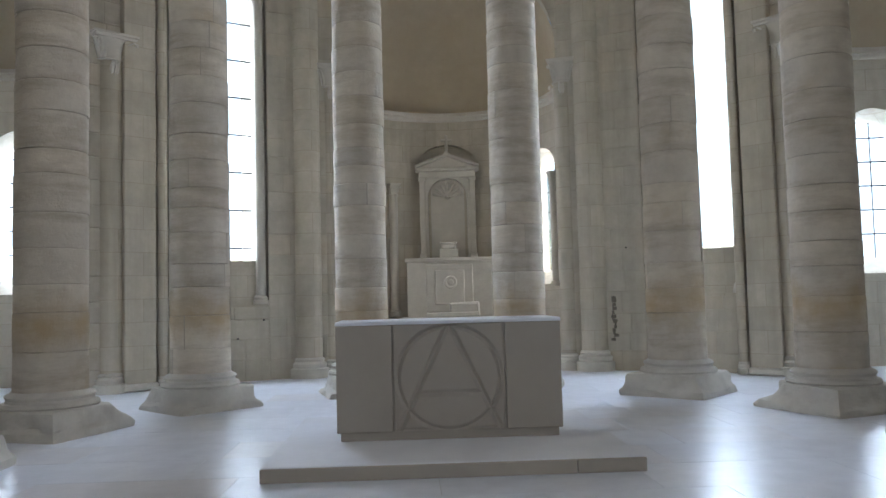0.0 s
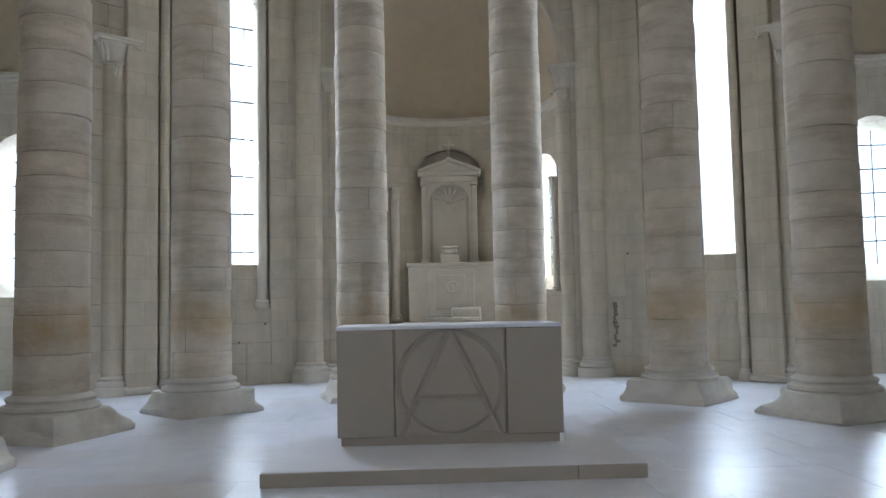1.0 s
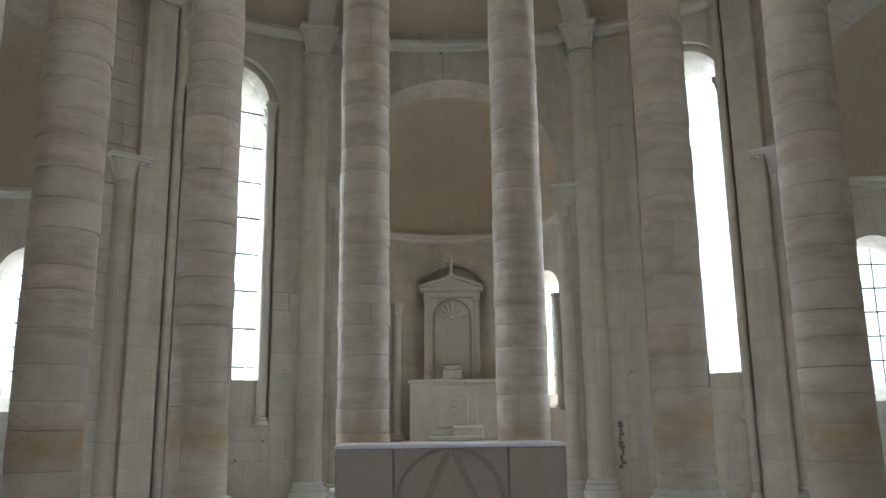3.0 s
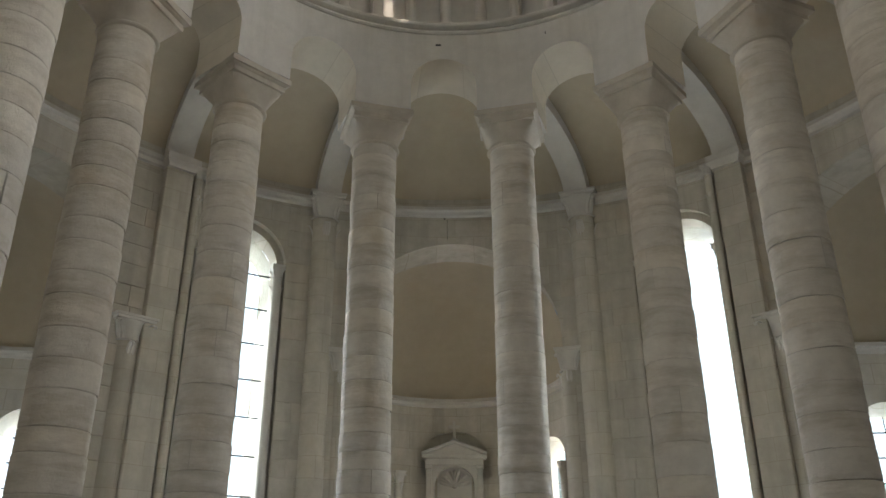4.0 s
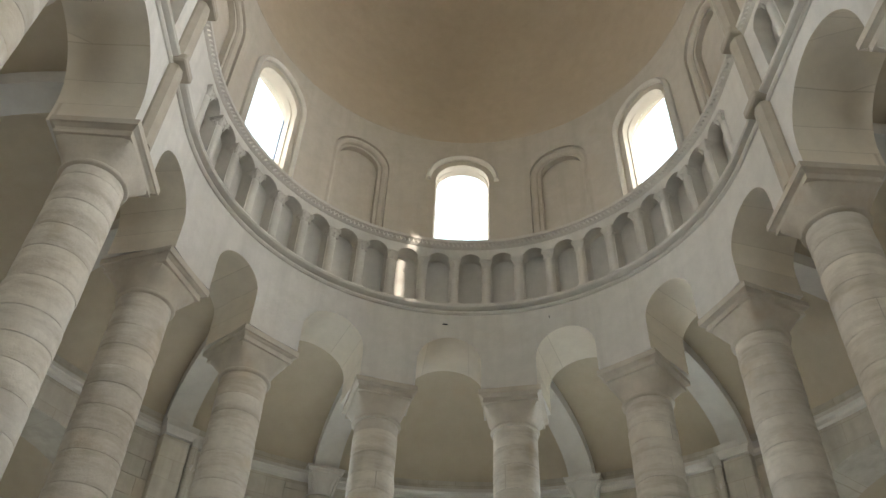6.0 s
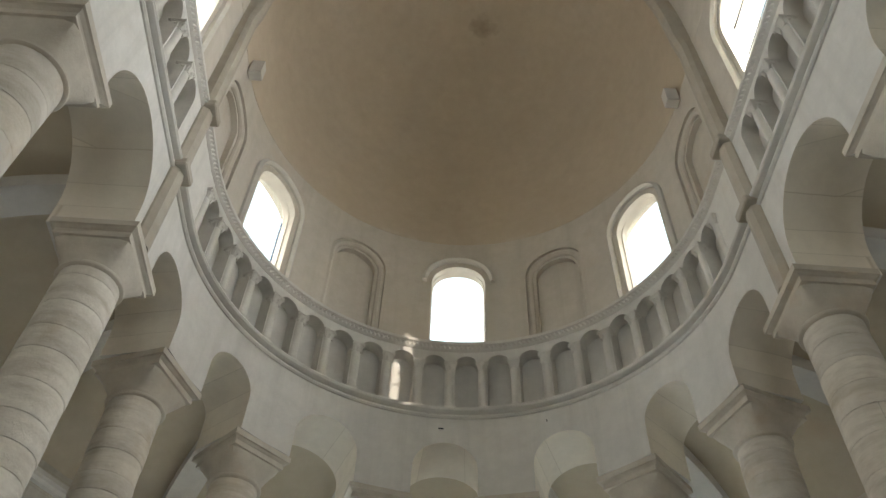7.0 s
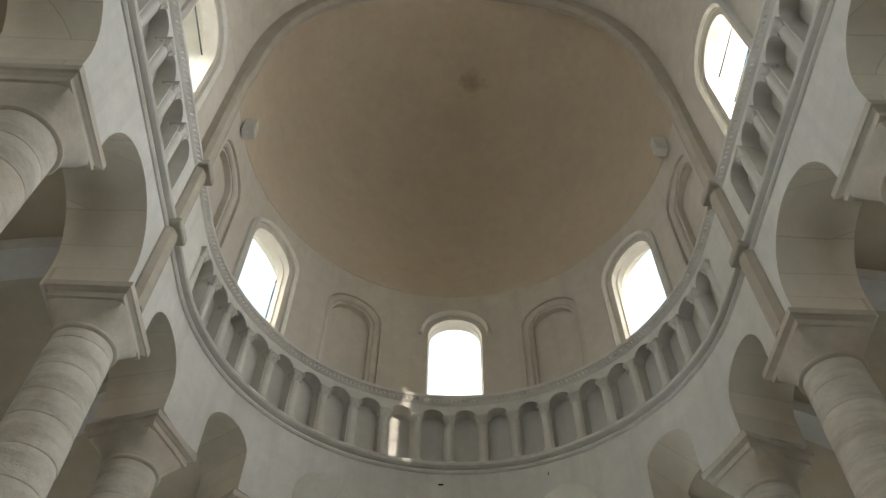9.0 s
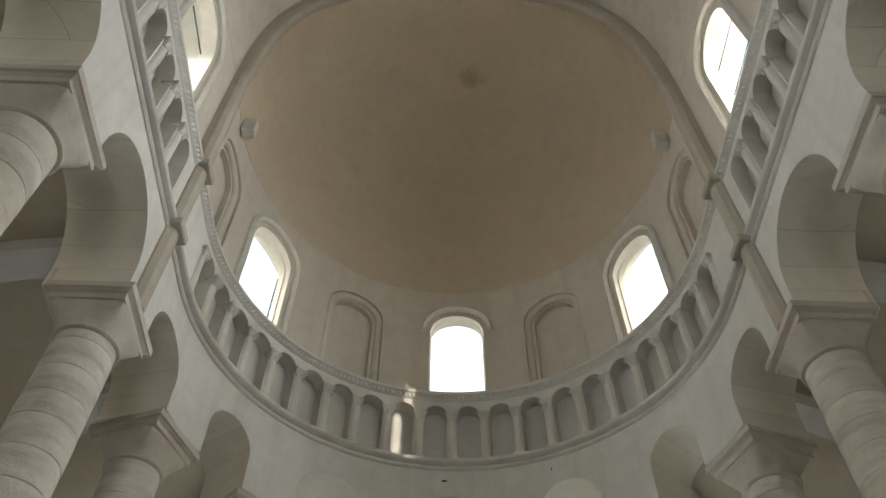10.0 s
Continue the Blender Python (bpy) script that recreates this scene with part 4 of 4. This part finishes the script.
link("upper_step", box_mesh("upper_step", (2.1, 1.3, 0.42), BASE, 0.02, (0, 0.0, 0.71)), steps)

mensa = holder("chapel_altar", on_axis(9.95, 0.92), "pale carved stone altar against the chapel wall", "altar")
link("body", box_mesh("body", (1.78, 0.66, 1.16), CARVED, 0.012, (0, 0.1, 0.58)), mensa)
link("top_slab", box_mesh("top_slab", (1.86, 0.74, 0.08), CARVED, 0.012, (0, 0.1, 1.2)), mensa)
link("front_panel", box_mesh("front_panel", (0.98, 0.06, 1.0), CARVED, 0.015, (0, -0.25, 0.6)), mensa)
link("inner_panel", box_mesh("inner_panel", (0.62, 0.04, 0.72), CARVED, 0.015, (0, -0.29, 0.62)), mensa)
link("foot_block", box_mesh("foot_block", (0.62, 0.22, 0.3), BASE, 0.03, (0.3, -0.34, 0.15), jitter=0.012), mensa, "broken stone block at the altar's foot")
emblem = link("emblem", lathe("emblem", [(0.0, 0.03), (0.05, 0.028), (0.06, 0.012), (0.085, 0.012), (0.1, 0.03), (0.125, 0.028), (0.135, 0.0)], CARVED, 24), mensa, "round carved emblem")
emblem.matrix_basis = pose(0.02, -0.308, 0.72, 90, 0, 0)
link("foot_slab", box_mesh("foot_slab", (1.1, 0.3, 0.1), BASE, 0.02, (0.05, -0.4, 0.05), jitter=0.008), mensa)

ret = holder("retable", on_axis(10.28, 2.16), "classical white stone retable with pediment and shell niche", "retable")
link("back", box_mesh("back", (1.16, 0.06, 1.85), CARVED, 0.004, (0, 0.17, 0.92)), ret)
niche_f = line_map(0, 0.0, 1, 0, 0, 1)
nb = wall_band("niche_front", niche_f, -0.52, 0.52, 0.0, 1.8, 0.14, [(0.0, 0.43, 0.42, 0.0, 0.0, 1.34, 1.34)], CARVED)
nb.parent = ret
del nb["kind"]
for sgn in (-1, 1):
    link("pilaster", box_mesh("pilaster", (0.12, 0.12, 1.72), CARVED, 0.012, (sgn * 0.54, -0.02, 0.86)), ret)
    link("pilaster_base", box_mesh("pilaster_base", (0.17, 0.16, 0.12), CARVED, 0.015, (sgn * 0.54, -0.03, 0.06)), ret)
    link("pilaster_cap", box_mesh("pilaster_cap", (0.16, 0.16, 0.08), CARVED, 0.015, (sgn * 0.54, -0.03, 1.74)), ret)
link("entablature", box_mesh("entablature", (1.22, 0.24, 0.13), CARVED, 0.012, (0, 0.04, 1.845)), ret)
link("cornice", box_mesh("cornice", (1.38, 0.34, 0.08), CARVED, 0.02, (0, 0.0, 1.95)), ret)
vs = [(-0.64, -0.08, 1.99), (0.64, -0.08, 1.99), (0, -0.08, 2.22), (-0.64, 0.15, 1.99), (0.64, 0.15, 1.99), (0, 0.15, 2.22)]
link("pediment", mesh_from("pediment", vs, [(0, 1, 2), (5, 4, 3), (0, 3, 4, 1), (1, 4, 5, 2), (2, 5, 3, 0)], CARVED), ret)
for sgn in (-1, 1):
    k = link("raking_cornice", box_mesh("raking_cornice", (0.74, 0.32, 0.065), CARVED, 0.015), ret)
    k.matrix_basis = pose(sgn * 0.345, 0.0, 2.135, 0, sgn * 19.8, 0)
for i in range(7):
    a = radians(18 + 24 * i)
    k = link("shell_rib", lathe("shell_rib", [(0.0, 0.0), (0.02, 0.03), (0.035, 0.2), (0.05, 0.3), (0.035, 0.33), (0.0, 0.345)], CARVED, 10), ret)
    k.matrix_basis = Matrix.Translation((0, 0.13, 1.36)) @ pose(0, 0, 0, 0, 90 - math.degrees(a), 0)
link("shell_boss", lathe("shell_boss", [(0.0, -0.05), (0.05, -0.03), (0.06, 0.0), (0.04, 0.04), (0.0, 0.05)], CARVED, 12), ret).matrix_basis = pose(0, 0.1, 1.36)

cross = holder("stone_cross", on_axis(10.32, 4.36), "small carved stone cross on the pediment's peak", "cross")
link("foot", lathe("foot", [(0.0, 0), (0.07, 0), (0.05, 0.05), (0.075, 0.1), (0.04, 0.15), (0.0, 0.16)], CARVED, 14), cross)
link("upright", box_mesh("upright", (0.06, 0.06, 0.38), CARVED, 0.012, (0, 0, 0.33)), cross)
link("arm", box_mesh("arm", (0.24, 0.055, 0.06), CARVED, 0.012, (0, 0, 0.4)), cross)

tab = holder("tabernacle", on_axis(10.12, 2.16), "small stone tabernacle block on the chapel altar", "tabernacle")
link("chest", box_mesh("chest", (0.42, 0.24, 0.2), CARVED, 0.015, (0, 0, 0.1)), tab)
link("upper_block", box_mesh("upper_block", (0.3, 0.2, 0.12), CARVED, 0.03, (0, 0, 0.26)), tab)
link("lid", box_mesh("lid", (0.36, 0.22, 0.05), CARVED, 0.02, (0, 0, 0.34)), tab)

# ---------------------------------------------------------------- paving: single slabs round the altar, the rest joined
rest_v, rest_f, sizes = [], [], {}
for row in range(-16, 15):
    y0 = row * 0.78 - 0.2
    x = -8.4 + (row % 3) * 0.37
    while x < 8.2:
        wd = random.choice((1.05, 1.25, 1.5))
        cx, cy = x + wd / 2, y0 + 0.39
        tilt = random.uniform(-0.0005, 0.0005)
        if abs(cx) < 4.3 and -2.6 < cy < 4.4:
            if wd not in sizes:
                sizes[wd] = box_mesh("slab", (wd - 0.003, 0.777, 0.05), FLOOR, 0.001)
            ob = link("slab", sizes[wd], floor)
            ob.matrix_basis = pose(cx, cy, -0.025 + tilt)
        elif math.hypot(cx, max(cy, 0)) < 11.5:
            o = len(rest_v)
            for z in (-0.05, tilt):
                rest_v += [(cx + sx * (wd / 2 - 0.003), cy + sy * 0.387, z) for sx, sy in ((-1, -1), (1, -1), (1, 1), (-1, 1))]
            rest_f += [(o + 4, o + 5, o + 6, o + 7), (o, o + 1, o + 5, o + 4), (o + 1, o + 2, o + 6, o + 5), (o + 2, o + 3, o + 7, o + 6), (o + 3, o, o + 4, o + 7)]
        x += wd
paving = link("paving", mesh_from("paving", rest_v, rest_f, FLOOR), floor)
tagged(paving, "pale polished stone slabs of the outer floor", kind="stuff")

# ---------------------------------------------------------------- ashlar: single squared blocks proud of the ambulatory wall
FREE = [(-48.5, -43.6), (-41.2, -39.9), (-25.2, -16.0), (16.0, 26.8), (40.1, 41.2), (43.6, 48.5)]


def ashlar_block(ua, ub, za, zb):
    vs = []
    for w in (0.02, -random.uniform(0.004, 0.011)):
        vs += [(*outer(ua, w), za), (*outer(ub, w), za), (*outer(ub, w), zb), (*outer(ua, w), zb)]
    mid = [(*outer(ua + (ub - ua) * sx, -0.013), za + (zb - za) * sz) for sx, sz in ((0.03, 0.04), (0.97, 0.04), (0.97, 0.96), (0.03, 0.96))]
    vs += mid
    fs = [(8, 9, 10, 11)]
    for i in range(4):
        j = (i + 1) % 4
        fs += [(i, j, 4 + j, 4 + i), (4 + i, 4 + j, 8 + j, 8 + i)]
    return recalc(mesh_from("block", vs, fs, ASHLAR))


def course_blocks(a0, a1, z0, z1):
    z = z0
    while z < z1 - 0.12:
        h = min(random.uniform(0.3, 0.4), z1 - z)
        u, end = deg(a0, R_AMB), deg(a1, R_AMB)
        first_cut = random.uniform(0.25, 0.6)
        while u < end - 0.02:
            wd = first_cut if first_cut else random.uniform(0.5, 0.85)
            first_cut = 0
            v = end if end - u - wd < 0.2 else u + wd
            link("block", ashlar_block(u + 0.003, v - 0.003, z + 0.003, z + h - 0.003), ambulatory_wall)
            u = v
        z += h


for a0, a1 in FREE:
    if a1 - a0 > 1:
        course_blocks(a0, a1, 0.0, 8.25)
for a0, a1 in ((-38.4, -25.25), (26.85, 40.0)):
    course_blocks(a0, a1, 0.0, 1.24)

# ---------------------------------------------------------------- small iron fittings
for a, z, size in ((-1.0, 9.93, (0.09, 0.03, 0.018)), (25.5, 9.93, (0.014, 0.02, 0.06))):
    hook = link("iron_hook", box_mesh("iron_hook", size, IRON, 0.006))
    hook.matrix_world = upright(main, deg(a, R_IN), -0.02, z)
    tagged(hook, "small rusty iron hook fixed in the plaster wall", "hook")
for a, z in ((-1.3, 8.28), (-26.0, 1.02), (-29.5, 0.72), (24.5, 2.1)):
    hook = link("iron_pin", box_mesh("iron_pin", (0.03, 0.04, 0.028), IRON, 0.006))
    hook.matrix_world = upright(outer, deg(a, R_AMB), -0.015, z)
    tagged(hook, "small iron pin set in the stone wall", "pin")
cable = link("hanging_cable", lathe("hanging_cable", [(0.004, 0.0), (0.004, 0.45)], IRON, 6))
cable.matrix_world = upright(outer, deg(-0.9, R_AMB), -0.03, 7.82)
tagged(cable, "thin dark cable hanging on the wall above the chapel arch", "cable")
